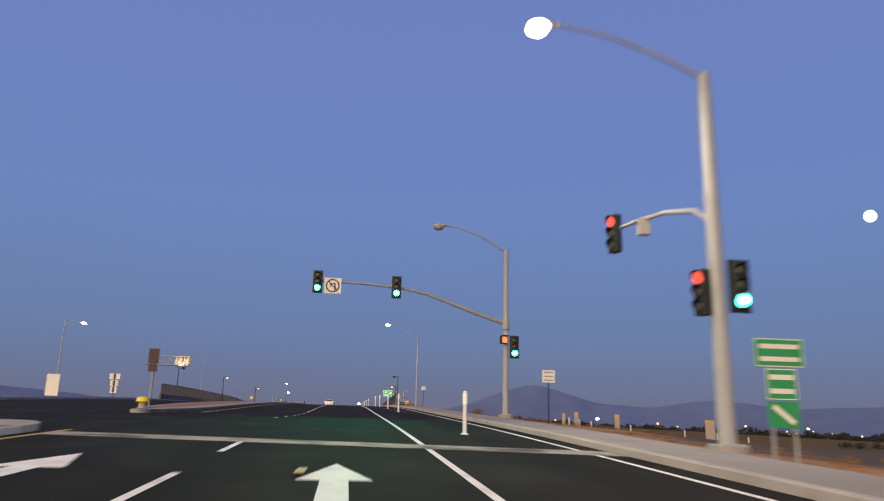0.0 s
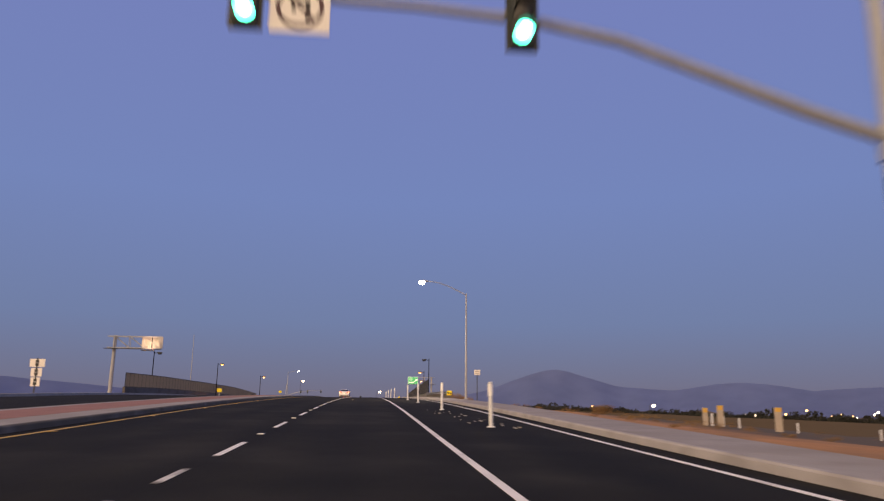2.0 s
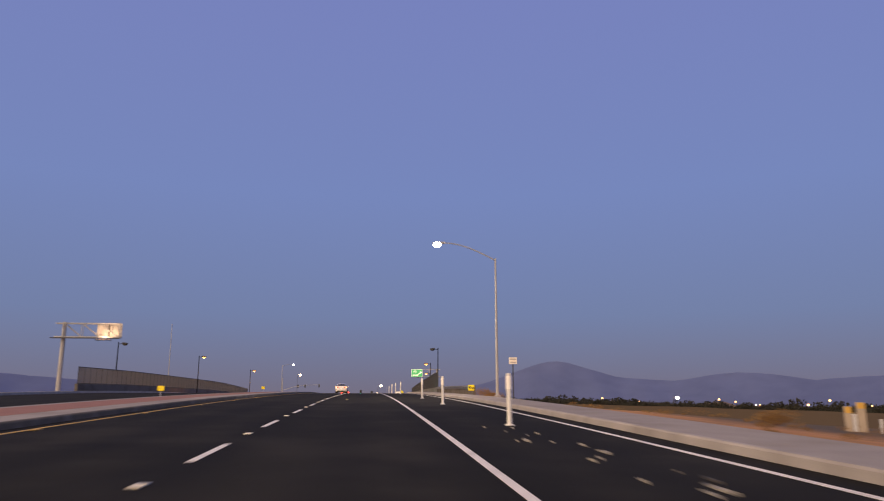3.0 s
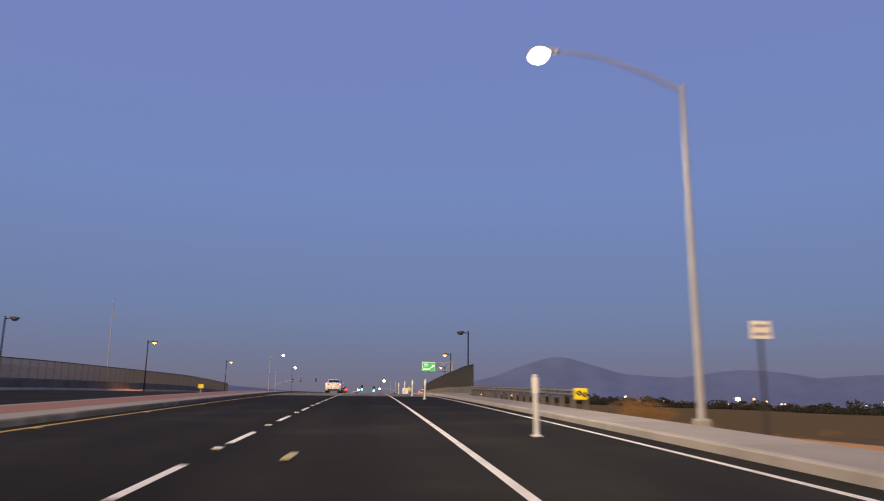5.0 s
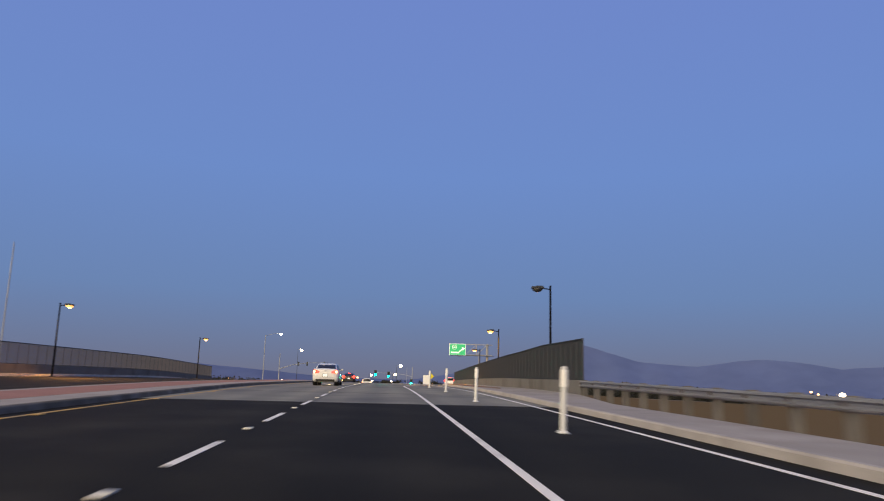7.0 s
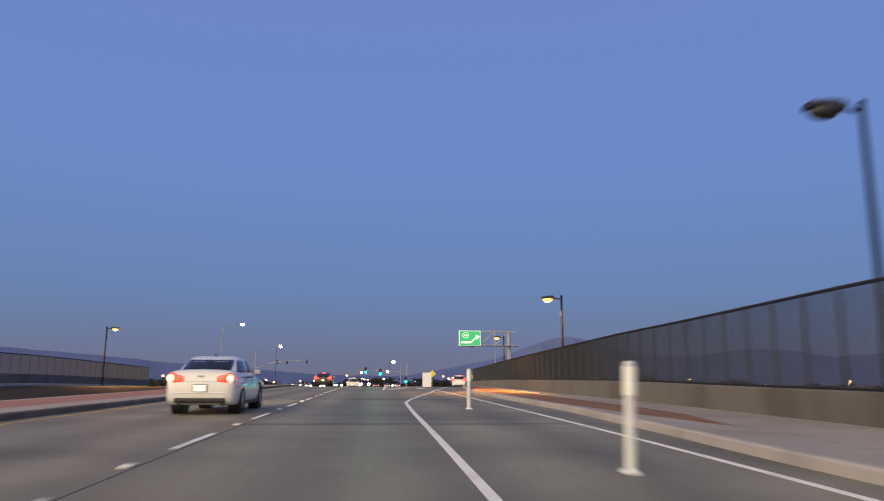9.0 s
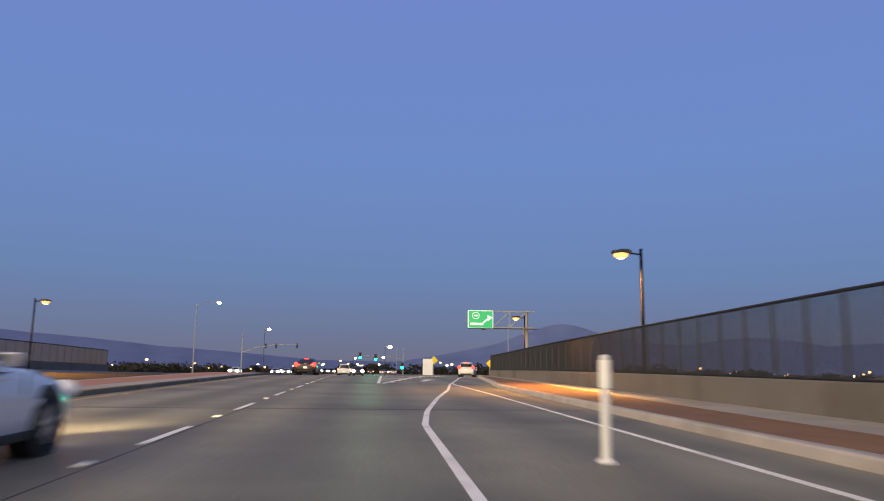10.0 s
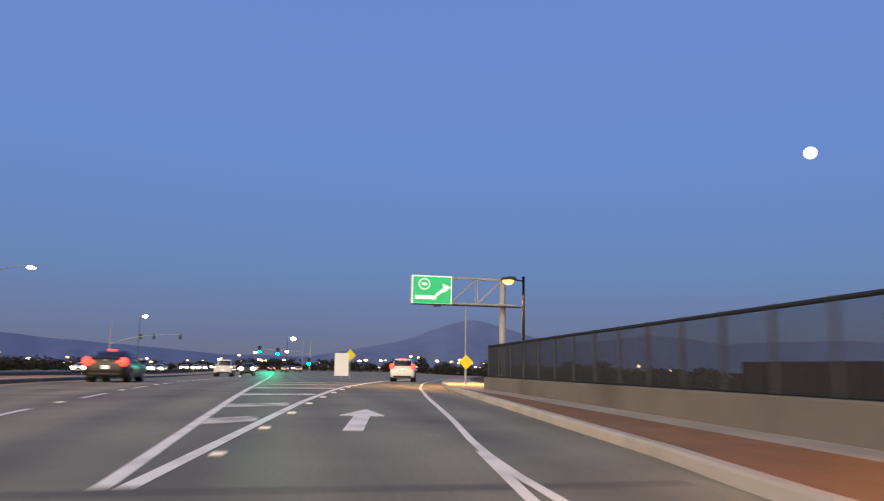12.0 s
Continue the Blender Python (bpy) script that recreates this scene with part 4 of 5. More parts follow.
post_sign("notice_sign", 11.25, 18, Z(18) - .9, 3.55, .72, .68, M_SIGWHITE, "white roadside notice with grey rows of lettering on a dark post", 3, post=M_DARKSTEEL)
post_sign("notice_sign", 9.34, 67.9, Z(67.9) - .2, 2.68, .5, .42, M_SIGWHITE, "small white roadside sign with grey lettering on a dark post", 2, post=M_DARKSTEEL)
post_sign("warning_sign", 10.7, 185.5, Z(185) - .1, 1.3, .46, .45, M_SIGYELLOW, "yellow diamond warning sign beside the slip road", diamond=True, group="warning signs")
post_sign("warning_sign", 9.9, 231, Z(231), 2.5, .85, .7, M_SIGYELLOW, "yellow diamond warning sign in the gore", diamond=True, group="warning signs")
post_sign("exit_panel", 8.9, 229, Z(229), 2.55, 1.4, 2.25, M_REFLECT, "broad white reflective panel in the gore", 0)
# keep-right sign and object marker on the island nose, red backs of signs
k1 = post_sign("island_sign", -8.95, 14.2, Z(14.2) + .14, 2.72, .48, .7, M_SIGRED, "dark red sign with a smaller plate below on the island nose", 0, post=M_DARKGALV)
part("lower_plate", box(B(), (0, -.005, 1.82), (.42, .02, .36), .008), M_SIGRED, k1)
k2 = post_sign("arrow_sign", -29.2, 77, Z(77) - .3, 3.5, .12, 3.2, M_DARKSTEEL, "stack of pale sign plates on a dark post", 0, post=M_DARKSTEEL)
for zz, ww, hh in ((3.08, 1.3, .72), (2.24, .95, .74), (1.4, .8, .78)):
    pl = part("white_plate", box(B(), (0, .03, zz), (ww, .02, hh), .02), M_SIGWHITE, k2)
    part("plate_symbol", box(B(), (-.02, .016, zz), (.3, .01, hh * .72), .004), M_BLACK, pl)
    part("clamp", box(B(), (0, -.01, zz), (.2, .06, .08), .01), M_GALV, k2)
post_sign("side_panel", -23.6, 42, ground_z(-23.6, 42), 3.75 - ground_z(-23.6, 42), 1.0, 1.75, M_SIGWHITE, "plain pale panel beyond the opposite road", 0)
# yellow pad at the island's nose
nz = thing("island_marker_pad", "yellow mushroom-shaped marker on the island nose", "traffic marker", m=pose(-8.65, 12.0, Z(12) + .13) @ Matrix.Diagonal((.76, .76, .9, 1)))
bm = B()
rod(bm, (0, 0, 0), (0, 0, .32), .21, .19, 18)
part("base_drum", bm, M_STUCCO, nz, "beige round base")
bm = B()
rod(bm, (0, 0, .31), (0, 0, .5), .36, .33, 22)
ball(bm, (0, 0, .5), (.33, .33, .05), 18, 6)
part("yellow_cap", bm, M_SIGYELLOW, nz, "wide yellow cap")
for x, y in ((-10.2, 62), (-10.2, 100)):
    nz = thing("island_reflector", "small yellow reflector post on the island edge", "traffic marker", "island reflectors", m=pose(x, y, Z(y) + .15))
    part("stake", box(B(), (0, .03, .25), (.05, .03, .5), .008), M_GALV, nz)
    part("reflector", box(B(), (0, 0, .42), (.34, .03, .26), .05), M_SIGYELLOW, nz)

# ---- flexible delineators in the hatched shoulder ----
DEL = B()
rod(DEL, (0, 0, .02), (0, 0, 1.14), .056, .052, 14)
ball(DEL, (0, 0, 1.14), (.052, .052, .025), 12, 6)
d0 = thing("delineator_post", "white flexible plastic delineator on the shoulder", "delineator", "delineator posts", pose(3.43, -2, Z(-2)))
part("tube", DEL, M_PLASTIC, d0)
bm = B()
rod(bm, (0, 0, 0), (0, 0, .035), .115, .09, 16)
part("foot", bm, M_PLASTIC, d0, "round base")
part("reflective_band", rod(B(), (0, 0, .8), (0, 0, 1.1), .066, .066, 14), M_REFLECT, d0, "bright white reflective sleeve")
for y in (26.2, 39, 53.6, 65.7, 94.6, 107, 119, 132.9):
    copy_thing(d0, pose(3.52 + .03 * math.sin(y), y, Z(y), 1.5 * math.sin(y * 3), 1.5 * math.cos(y * 5), y * 20 % 360))

# ---- guardrail with yellow end terminal ----
gr = thing("guardrail", "steel guardrail on pale posts leading to the bridge parapet", "guardrail", m=pose(0, 0, 0))
GX = table((79, 8.45), (113, 8.85))
prof_w = [(0, .155), (.045, .12), (.06, .08), (.0, .03), (.0, -.03), (.06, -.08), (.045, -.12), (0, -.155)]
ys = span(79.5, 112.9, 1.9)
for a, b in zip(ys, ys[1:]):
    bm = B()
    ribbon(bm, [[(GX(y) - .09 - u, y, Z(y) + .62 + v * .85) for u, v in prof_w] for y in (a, b)], 0)
    bmesh.ops.solidify(bm, geom=bm.faces[:], thickness=.005)
    part("rail", bm, M_GALV, gr)
for y in ys:
    part("rail_post", box(B(), (GX(y) + .09, y, Z(y) + .2), (.2, .24, 1.15), .015), M_WALL, gr)
    part("block", box(B(), (GX(y) - .05, y, Z(y) + .62), (.1, .15, .26), .01), M_TRUNK, gr)
tm = part("end_terminal", box(B(), (8.27, 79.2, Z(79) + .6), (.46, .42, .44), .06), M_SIGYELLOW, gr, "bright yellow end terminal with black stripes")
for i in (-1, 0, 1):
    part("black_stripe", box(B(), (8.27 + .15 * i, 78.985, Z(79) + .6), (.38 if i == 0 else .2, .006, .07), 0, Matrix.Rotation(radians(40), 3, "Y")), M_BLACK, tm)

# pale posts with amber tops on the open bank
for x, y, h, w in ((23.4, 56.5, 1.15, .34), (24.2, 57.2, .85, .16), (25.4, 58.4, 1.45, .45), (26.0, 59.2, .75, .12), (27.6, 60, .75, .12), (30.6, 59.9, 1.8, .55), (32.4, 60.5, .8, .12), (40.0, 56.7, 2.2, 1.05), (38.6, 60, .8, .12), (43.5, 62, .8, .12), (48.5, 64, .8, .12)):
    zf = ground_z(x, y)
    p = thing("marker_post", "pale marker post with an amber top on the dry bank" if w > .2 else "thin white marker stake on the dry bank", "marker post", "marker posts", pose(x, y, zf))
    part("stake", box(B(), (0, 0, h / 2 - .1), (w, .1, h + .2), .015), M_STUCCO if w > .2 else M_PLASTIC, p)
    if w > .2:
        part("amber_top", box(B(), (0, -.005, h - .17), (w * .94, .105, .3), .01), M_AMBERREF, p, "amber reflective top")

# back of a dark sign board beyond the bridge fence
sb = thing("sign_back_panel", "dark back of a large sign board beyond the fence", "road sign", m=pose(14.3, 168.6, LOW - .1))
part("board", box(B(), (0, 0, 8.2), (.1, 4.6, 1.7), .02), M_BLACK, sb)
for yy in (-1.6, 0, 1.6):
    part("post", rod(B(), (.1, yy, 0), (.1, yy, 8.9), .12, n=10), M_GALV, sb)
    part("stiffener", box(B(), (-.07, yy, 8.2), (.05, .08, 1.6), .01), M_DARKSTEEL, sb)

# ---- vehicles ----
Kind = namedtuple("Kind", "length wheel_y wheel_r body rings tail tail_inner bulb plate_z deck")
# saloon: lower body sections (y, underside, top, half width) and cabin rings (z, rear, front, half width)
SALOON_BODY = ((0, .42, .78, .66), (.03, .34, .92, .80), (.12, .27, 1.02, .855), (.35, .22, 1.06, .88), (.95, .2, 1.06, .893), (1.5, .2, 1.0, .895), (2.4, .2, .96, .895), (3.3, .2, .945, .893), (3.7, .2, .92, .885), (4.4, .22, .80, .85), (4.72, .26, .68, .78), (4.84, .32, .60, .68), (4.87, .38, .55, .6))
SALOON_RINGS = ((.90, .2, 3.6, .875), (1.0, .36, 3.38, .85), (1.14, .64, 3.12, .79), (1.28, .95, 2.88, .715), (1.355, 1.15, 2.7, .66), (1.4, 1.33, 2.52, .58), (1.425, 1.6, 2.3, .44))
SEDAN = Kind(4.87, (1.05, 3.9), .335, SALOON_BODY, SALOON_RINGS,
             ((.41, .785), (.42, .885), (.5, .93), (.62, .94), (.69, .995), (.765, .99), (.825, .93), (.86, .86), (.862, .765), (.7, .755)), ((.435, .805), (.445, .875), (.51, .912), (.6, .915), (.6, .795)), (.735, .865), .63, True)
SUV = Kind(4.6, (.9, 3.6), .36,
           ((0, .45, .9, .72), (.03, .38, 1.0, .84), (.12, .3, 1.06, .88), (.4, .26, 1.08, .9), (1.5, .25, 1.06, .91), (3.1, .25, 1.04, .91), (3.5, .25, 1.0, .9), (4.2, .28, .92, .87), (4.5, .34, .8, .78), (4.6, .45, .68, .64)),
           ((1.0, .08, 3.45, .88), (1.15, .13, 3.2, .845), (1.35, .25, 2.9, .79), (1.52, .38, 2.65, .73), (1.62, .5, 2.4, .68), (1.68, .7, 2.2, .6), (1.7, 1.0, 2.0, .45)),
           ((.66, .88), (.66, 1.2), (.74, 1.3), (.86, 1.28), (.9, .88)), ((.68, .9), (.68, .97), (.82, .97), (.82, .9)), (.78, 1.1), .88, False)
PICKUP = Kind(5.6, (1.15, 4.6), .39,
              ((0, .5, .95, .8), (.04, .42, 1.08, .9), (.15, .36, 1.12, .93), (.6, .34, 1.12, .95), (2.0, .34, 1.12, .96), (4.0, .34, 1.12, .96), (4.4, .34, 1.1, .95), (5.2, .36, 1.05, .93), (5.5, .42, .9, .85), (5.6, .5, .8, .76)),
              ((1.06, 1.85, 4.35, .9), (1.2, 1.9, 4.15, .86), (1.45, 2.0, 3.85, .8), (1.65, 2.1, 3.6, .75), (1.76, 2.2, 3.4, .7), (1.81, 2.4, 3.2, .6), (1.83, 2.6, 3.0, .45)),
              ((.8, .8), (.8, 1.1), (.93, 1.1), (.95, .8)), ((.82, .82), (.82, .89), (.9, .89), (.9, .82)), (.865, 1.0), .66, False)


def ring_at(rings, z):
    zs = [r[0] for r in rings]
    return [float(np.interp(z, zs, [r[i] for r in rings])) for i in (1, 2, 3)]


def on_ring(rings, z, ang, out=0.0):
    """A point of the cabin's rounded outline at height z."""
    y0, y1, hw = ring_at(rings, z)
    e = .52
    c, s = math.cos(ang), math.sin(ang)
    x = (hw + out) * math.copysign(abs(c)**e, c)
    y = (y0 + y1) / 2 + ((y1 - y0) / 2 + out) * math.copysign(abs(s)**e, s)
    return (x, y, z)


def pane(name, rings, z0, z1, a0, a1, material, parent, label="", out=.007, inset=0.0):
    bm = B()
    n, m = 10, 5
    rows = [[on_ring(rings, z0 + (z1 - z0) * i / m, radians(a0 + inset * i / m + (a1 - a0 - 2 * inset * i / m) * j / n), out) for j in range(n + 1)] for i in range(m + 1)]
    ribbon(bm, rows, 0)
    bmesh.ops.recalc_face_normals(bm, faces=bm.faces)
    bmesh.ops.solidify(bm, geom=bm.faces[:], thickness=.004)
    return part(name, bm, material, parent, label, smooth=True)


def rear_y(kind, x):
    """How far forward the rear surface lies at a distance x from the middle."""
    return float(np.interp(abs(x), [b[3] * .985 for b in kind.body[:4]], [b[0] for b in kind.body[:4]]))


def cluster(kind, s, outline, proud):
    """A lamp cluster: the outline in x and z laid on the curved rear of the body."""
    bm = B()
    n = len(outline)
    front = [bm.verts.new((s * x, rear_y(kind, x) - proud, z)) for x, z in outline]
    mid = (sum(p[0] for p in outline) / n, sum(p[1] for p in outline) / n)
    hub = bm.verts.new((s * mid[0], rear_y(kind, mid[0]) - proud - .012, mid[1]))
    back = [bm.verts.new((s * (x - .02), rear_y(kind, x) + .06, z)) for x, z in outline]
    for i in range(n):
        j = (i + 1) % n
        bm.faces.new((front[i], front[j], hub))
        bm.faces.new((front[i], back[i], back[j], front[j]))
    bm.faces.new(back)
    bmesh.ops.recalc_face_normals(bm, faces=bm.faces)
    return bm


M_INNERLENS = mat("inner_tail_lens", (.55, .2, .17), .15, vary=0, emit=(1, .25, .15), power=.25)


def car(kind, paint, m, name, label, brake=False, head=False, lights=True, glare=False):
    c = thing(name, label, "car" if kind is not PICKUP else "pickup truck", m=m)
    # lower body, lofted from section to section
    bm = B()
    rows = []
    sh = (.962, .905, .81) if kind.deck else (.985, .945, .86)
    for y, zb, zt, hw in kind.body:
        h = zt - zb
        half = [(hw * .86, zb), (hw * .965, zb + .05), (hw * .99, zb + h * .3), (hw, zb + h * .55), (hw * sh[0], zb + h * .78), (hw * sh[1], zb + h * .93), (hw * sh[2], zb + h * .985), (hw * .45, zt + .012), (0, zt + .018)]
        sec = [(x, y, z) for x, z in half] + [(-x, y, z) for x, z in half[-2::-1]]
        rows.append([bm.verts.new(p) for p in sec])
    n = len(rows[0])
    for a, b in zip(rows, rows[1:]):
        for k in range(n):
            bm.faces.new((a[k], a[(k + 1) % n], b[(k + 1) % n], b[k]))
    bm.faces.new(rows[0])
    bm.faces.new(rows[-1])
    bmesh.ops.recalc_face_normals(bm, faces=bm.faces)
    part("body", bm, paint, c, smooth=True)
    # cabin
    R = kind.rings
    bm = B()
    nn = 48
    rr = [[bm.verts.new(on_ring(R, r[0], k * math.tau / nn)) for k in range(nn)] for r in R]
    for a, b in zip(rr, rr[1:]):
        for k in range(nn):
            bm.faces.new((a[k], a[(k + 1) % nn], b[(k + 1) % nn], b[k]))
    bm.faces.new(rr[-1])
    bmesh.ops.recalc_face_normals(bm, faces=bm.faces)
    cabin = part("cabin", bm, paint, c, smooth=True)
    zl, zh = R[0][0] + .13, R[-2][0] - .085
    pane("rear_window", R, zl, zh + .055, -125, -55, M_GLASSDARK, cabin, "dark tinted rear window", inset=-13)
    pane("windscreen", R, zl - .03, zh + .02, 53, 127, M_GLASSDARK, cabin, inset=2)
    for side in (0, 180):
        s = -1 if side else 1
        for a0, a1 in ((-37, -1.5), (-.5, 36)):
            lo, hi = sorted((side + s * a0, side + s * a1))
            pane("side_window", R, zl - .02, zh, lo, hi, M_GLASSDARK, cabin, inset=2)
    L = kind.length
    hw = kind.body[3][3]
    # tail lights: shaped clusters that wrap round the corner
    for s in (-1, 1):
        t = part("tail_light", cluster(kind, s, kind.tail, .012), M_TAIL if lights else M_TAILDIM, c, "glowing red tail light" if lights else "")
        part("inner_lens", cluster(kind, s, kind.tail_inner, .02), M_INNERLENS, t)
        if lights:
            bx, bz = kind.bulb
            part("tail_bulb", ball(B(), (s * bx, rear_y(kind, bx) - .02, bz), (.085, .03, .085), 14, 8), M_TAILHOT, t)
            if brake:
                part("brake_bulb", ball(B(), (s * bx, rear_y(kind, bx) - .05, bz), (.17, .05, .2), 14, 8), M_BRAKE, t, "glaring red brake light")
    if brake:
        part("high_brake_light", box(B(), (0, ring_at(R, zh + .05)[0] - .01, zh + .06), (.34, .07, .07), .015), M_BRAKE, c, "lit red brake light")
    # rear bumper, plate, trunk seam, badge
    part("bumper_skirt", box(B(), (0, .1, kind.body[0][1] - .08), (hw * 1.46, .22, .13), .045), M_BLACK, c, "black lower bumper")
    part("bumper_lip", box(B(), (0, .035, kind.body[0][1] + .1), (hw * 1.5, .1, .03), .012), paint, c)
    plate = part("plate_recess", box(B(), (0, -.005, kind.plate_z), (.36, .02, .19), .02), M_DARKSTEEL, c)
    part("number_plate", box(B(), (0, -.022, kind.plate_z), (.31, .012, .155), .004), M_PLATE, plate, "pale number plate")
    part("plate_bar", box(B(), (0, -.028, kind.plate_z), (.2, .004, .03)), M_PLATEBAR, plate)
    part("badge", box(B(), (0, .0, kind.plate_z + (.29 if kind.deck else .2)), (.15, .03, .045), .012), M_RIM, c, "small metal badge")
    part("trunk_seam", box(B(), (0, -.001, kind.plate_z + .155), (1.0, .012, .005)), M_GALV, c)
    for s in (-1, 1):
        part("exhaust_tip", rod(B(), (s * .55, .06, .24), (s * .55, .25, .24), .035, n=12), M_DARKSTEEL, c)
        zb = R[0][0]
        mir = part("door_mirror", box(B(), (s * (hw + .06), ring_at(R, zb)[1] - .8, zb + .12), (.2, .1, .14), .04), paint, c)
        part("mirror_glass", box(B(), (s * (hw + .06), ring_at(R, zb)[1] - .855, zb + .12), (.16, .008, .1), .003), M_RIM, mir)
        for fy in (1.75, 2.75):
            part("door_handle", box(B(), (s * (hw + .012), fy, zb - .06), (.03, .2, .035), .01), paint, c)
        for fy in (1.45, 2.35, 3.3):
            part("door_seam", box(B(), (s * (hw * 1.0), fy, .62), (.008, .012, .52)), M_BLACK, c)
        part("side_marker", box(B(), (s * (hw - .01), .42, .72), (.02, .12, .035), .006), M_TAIL if lights else M_TAILDIM, c)
        part("sill", box(B(), (s * (hw - .03), L * .5, .25), (.06, kind.wheel_y[1] - kind.wheel_y[0] - .75, .1), .02), M_BLACK, c)
    # headlights
    for s in (-1, 1):
        bm = B()
        ball(bm, (s * (kind.body[-2][3] - .02), L - .09, kind.body[-3][2] - .02), (.26, .14, .2) if glare else (.19, .12, .12), 14, 8)
        hl = part("headlight", bm, M_HEAD if glare else M_REFLECT, c, "lit headlight" if glare else "", smooth=True)
        if head and not glare:
            part("bulb", ball(B(), (s * (kind.body[-2][3] - .06), L + .005, kind.body[-3][2] - .03), (.09, .045, .06), 12, 6), M_HEAD, hl, "lit bulb", smooth=True)
    part("grille", box(B(), (0, L - .01, .52), (.7, .05, .16), .02), M_BLACK, c)
    # wheels
    for wy in kind.wheel_y:
        for s in (-1, 1):
            r = kind.wheel_r
            bm = B()
            rod(bm, (s * (hw - .30), wy, r + .015), (s * (hw + .004), wy, r + .015), r + .065, n=28)
            part("wheel_arch", bm, M_BLACK, c)
            w = part("wheel", B(), M_TYRE, c)
            bm = B()
            x0, x1 = hw - .2, hw + .018
            prof = [(x0, r * .62), (x0, r * .9), (x0 + .03, r), (x1 - .03, r), (x1, r * .9), (x1, r * .66)]
            rws = [[bm.verts.new((s * px, wy + pr * math.cos(k * math.tau / 28), r + pr * math.sin(k * math.tau / 28))) for k in range(28)] for px, pr in prof]
            for a, b in zip(rws, rws[1:]):
                for k in range(28):
                    bm.faces.new((a[k], a[(k + 1) % 28], b[(k + 1) % 28], b[k]))
            bmesh.ops.recalc_face_normals(bm, faces=bm.faces)
            part("tyre", bm, M_TYRE, w, smooth=True)
            bm = B()
            rod(bm, (s * (x0 + .02), wy, r), (s * (x1 - .05), wy, r), r * .64, n=24)
            part("rim_well", bm, M_DARKSTEEL, w)
            bm = B()
            for k in range(7):
                a = k * math.tau / 7 + .3
                box(bm, (s * (x1 - .025), wy + .5 * r * .62 * math.cos(a), r + .5 * r * .62 * math.sin(a)), (.03, r * .62, .055), .008, Matrix.Rotation(a, 3, "X"))
            rod(bm, (s * (x1 - .05), wy, r), (s * (x1 - .005), wy, r), .07, .06, 14)
            bmesh.ops.create_cone(bm, cap_ends=False, segments=28, radius1=r * .67, radius2=r * .64, depth=.04, matrix=Matrix.Translation((s * (x1 - .015), wy, r)) @ Matrix.Rotation(radians(90) * s, 4, "Y"))
            part("rim", bm, M_RIM, w)
    if kind is SEDAN:
        bm = B()
        box(bm, (0, 1.55, 1.445), (.03, .13, .06), .012)
        part("antenna_fin", bm, M_BLACK, c)
    if kind is SUV:
        for s in (-1, 1):
            part("roof_rail", rod(B(), (s * .6, .8, 1.71), (s * .6, 2.3, 1.71), .018, n=8), M_DARKSTEEL, c)
    if kind is PICKUP:
        part("tailgate_panel", box(B(), (0, .0, .86), (1.25, .03, .34), .015), paint, c)
        part("bed_rail", box(B(), (0, 1.0, 1.135), (1.7, 1.7, .03), .01), M_BLACK, c)
    return c


def on_road(x, y, turn=0):
    sl = math.degrees(math.atan2(Z(y + 4) - Z(y), 4))
    return pose(x, y, Z(y) + .008, sl, 0, turn) if turn == 0 else pose(x, y, Z(y) + .008) @ pose(0, 0, 0, 0, 0, turn) @ pose(0, 0, 0, sl if abs(turn) < 90 else -sl, 0, 0)


car(SEDAN, M_CARWHITE, on_road(-3.33, 129.5) @ Matrix.Diagonal((.94, 1, 1, 1)), "white_sedan", "white four-door saloon with tinted rear window and lit tail lights", head=True)
lamp_light("headlight_beam", (0, 0, 0), 2200, (1, .72, .42), cone=62, blend=.9).matrix_world = look((-3.3, 134.6, Z(134.6) + .68), (-2.9, 158, Z(158) + .2))
car(SEDAN, M_CARDARK, on_road(-4.5, 188), "dark_car", "black four-door saloon with lit tail lights", brake=True)
car(PICKUP, M_CARWHITE, on_road(-3.0, 236), "white_pickup", "white pickup truck with lit tail lights")
car(SUV, M_CARWHITE, on_road(11.6, 208, -12), "white_suv", "white sport utility car braking on the slip road", brake=True)
# oncoming and waiting cars near the far signals
for x, y, turn, paint, lb in ((-1.2, 258, 180, M_CARDARK, "oncoming dark car with glowing headlights"), (-9.5, 330, 180, M_CARDARK, "oncoming dark car with glowing headlights"), (-16.5, 345, 180, M_CARWHITE, "oncoming white car with glowing headlights"),
                               (-20.5, 300, 180, M_CARSILVER, "oncoming silver car with glowing headlights")):
    car(SEDAN if paint is not M_CARDARK else SUV, paint, on_road(x, y, turn), "oncoming_car", lb, head=True, lights=False, glare=True)
queue = [o for o in scene.objects if o.name.startswith("oncoming_car") and o.parent is None]
for i, (x, y) in enumerate(((-12.6, 352), (-12.4, 362), (-16.8, 366), (-20.4, 356), (-24, 340), (-20.6, 318), (-24.2, 270), (-17, 290), (6.5, 398), (-6, 402))):
    copy_thing(queue[i % len(queue)], on_road(x, y, 180))
waiting = [car(SEDAN, paint, on_road(x, y), "waiting_car", "small saloon far ahead with lit tail lights") for x, y, paint in ((1.0, 352, M_CARDARK), (4.5, 350, M_CARSILVER), (-3.4, 340, M_CARWHITE))]
for i, (x, y) in enumerate(((.9, 361), (4.6, 360), (-3.2, 350), (-3.3, 361), (8.0, 357), (8.1, 366))):
    copy_thing(waiting[i % 3], on_road(x, y))

# ---- far signals ----
FY = 372.7
fs = thing("traffic_signal", "far mast-arm traffic signal showing green", "traffic signal", m=pose(11.6, FY, Z(FY)))
pole(fs, 8.6, .16, .12)
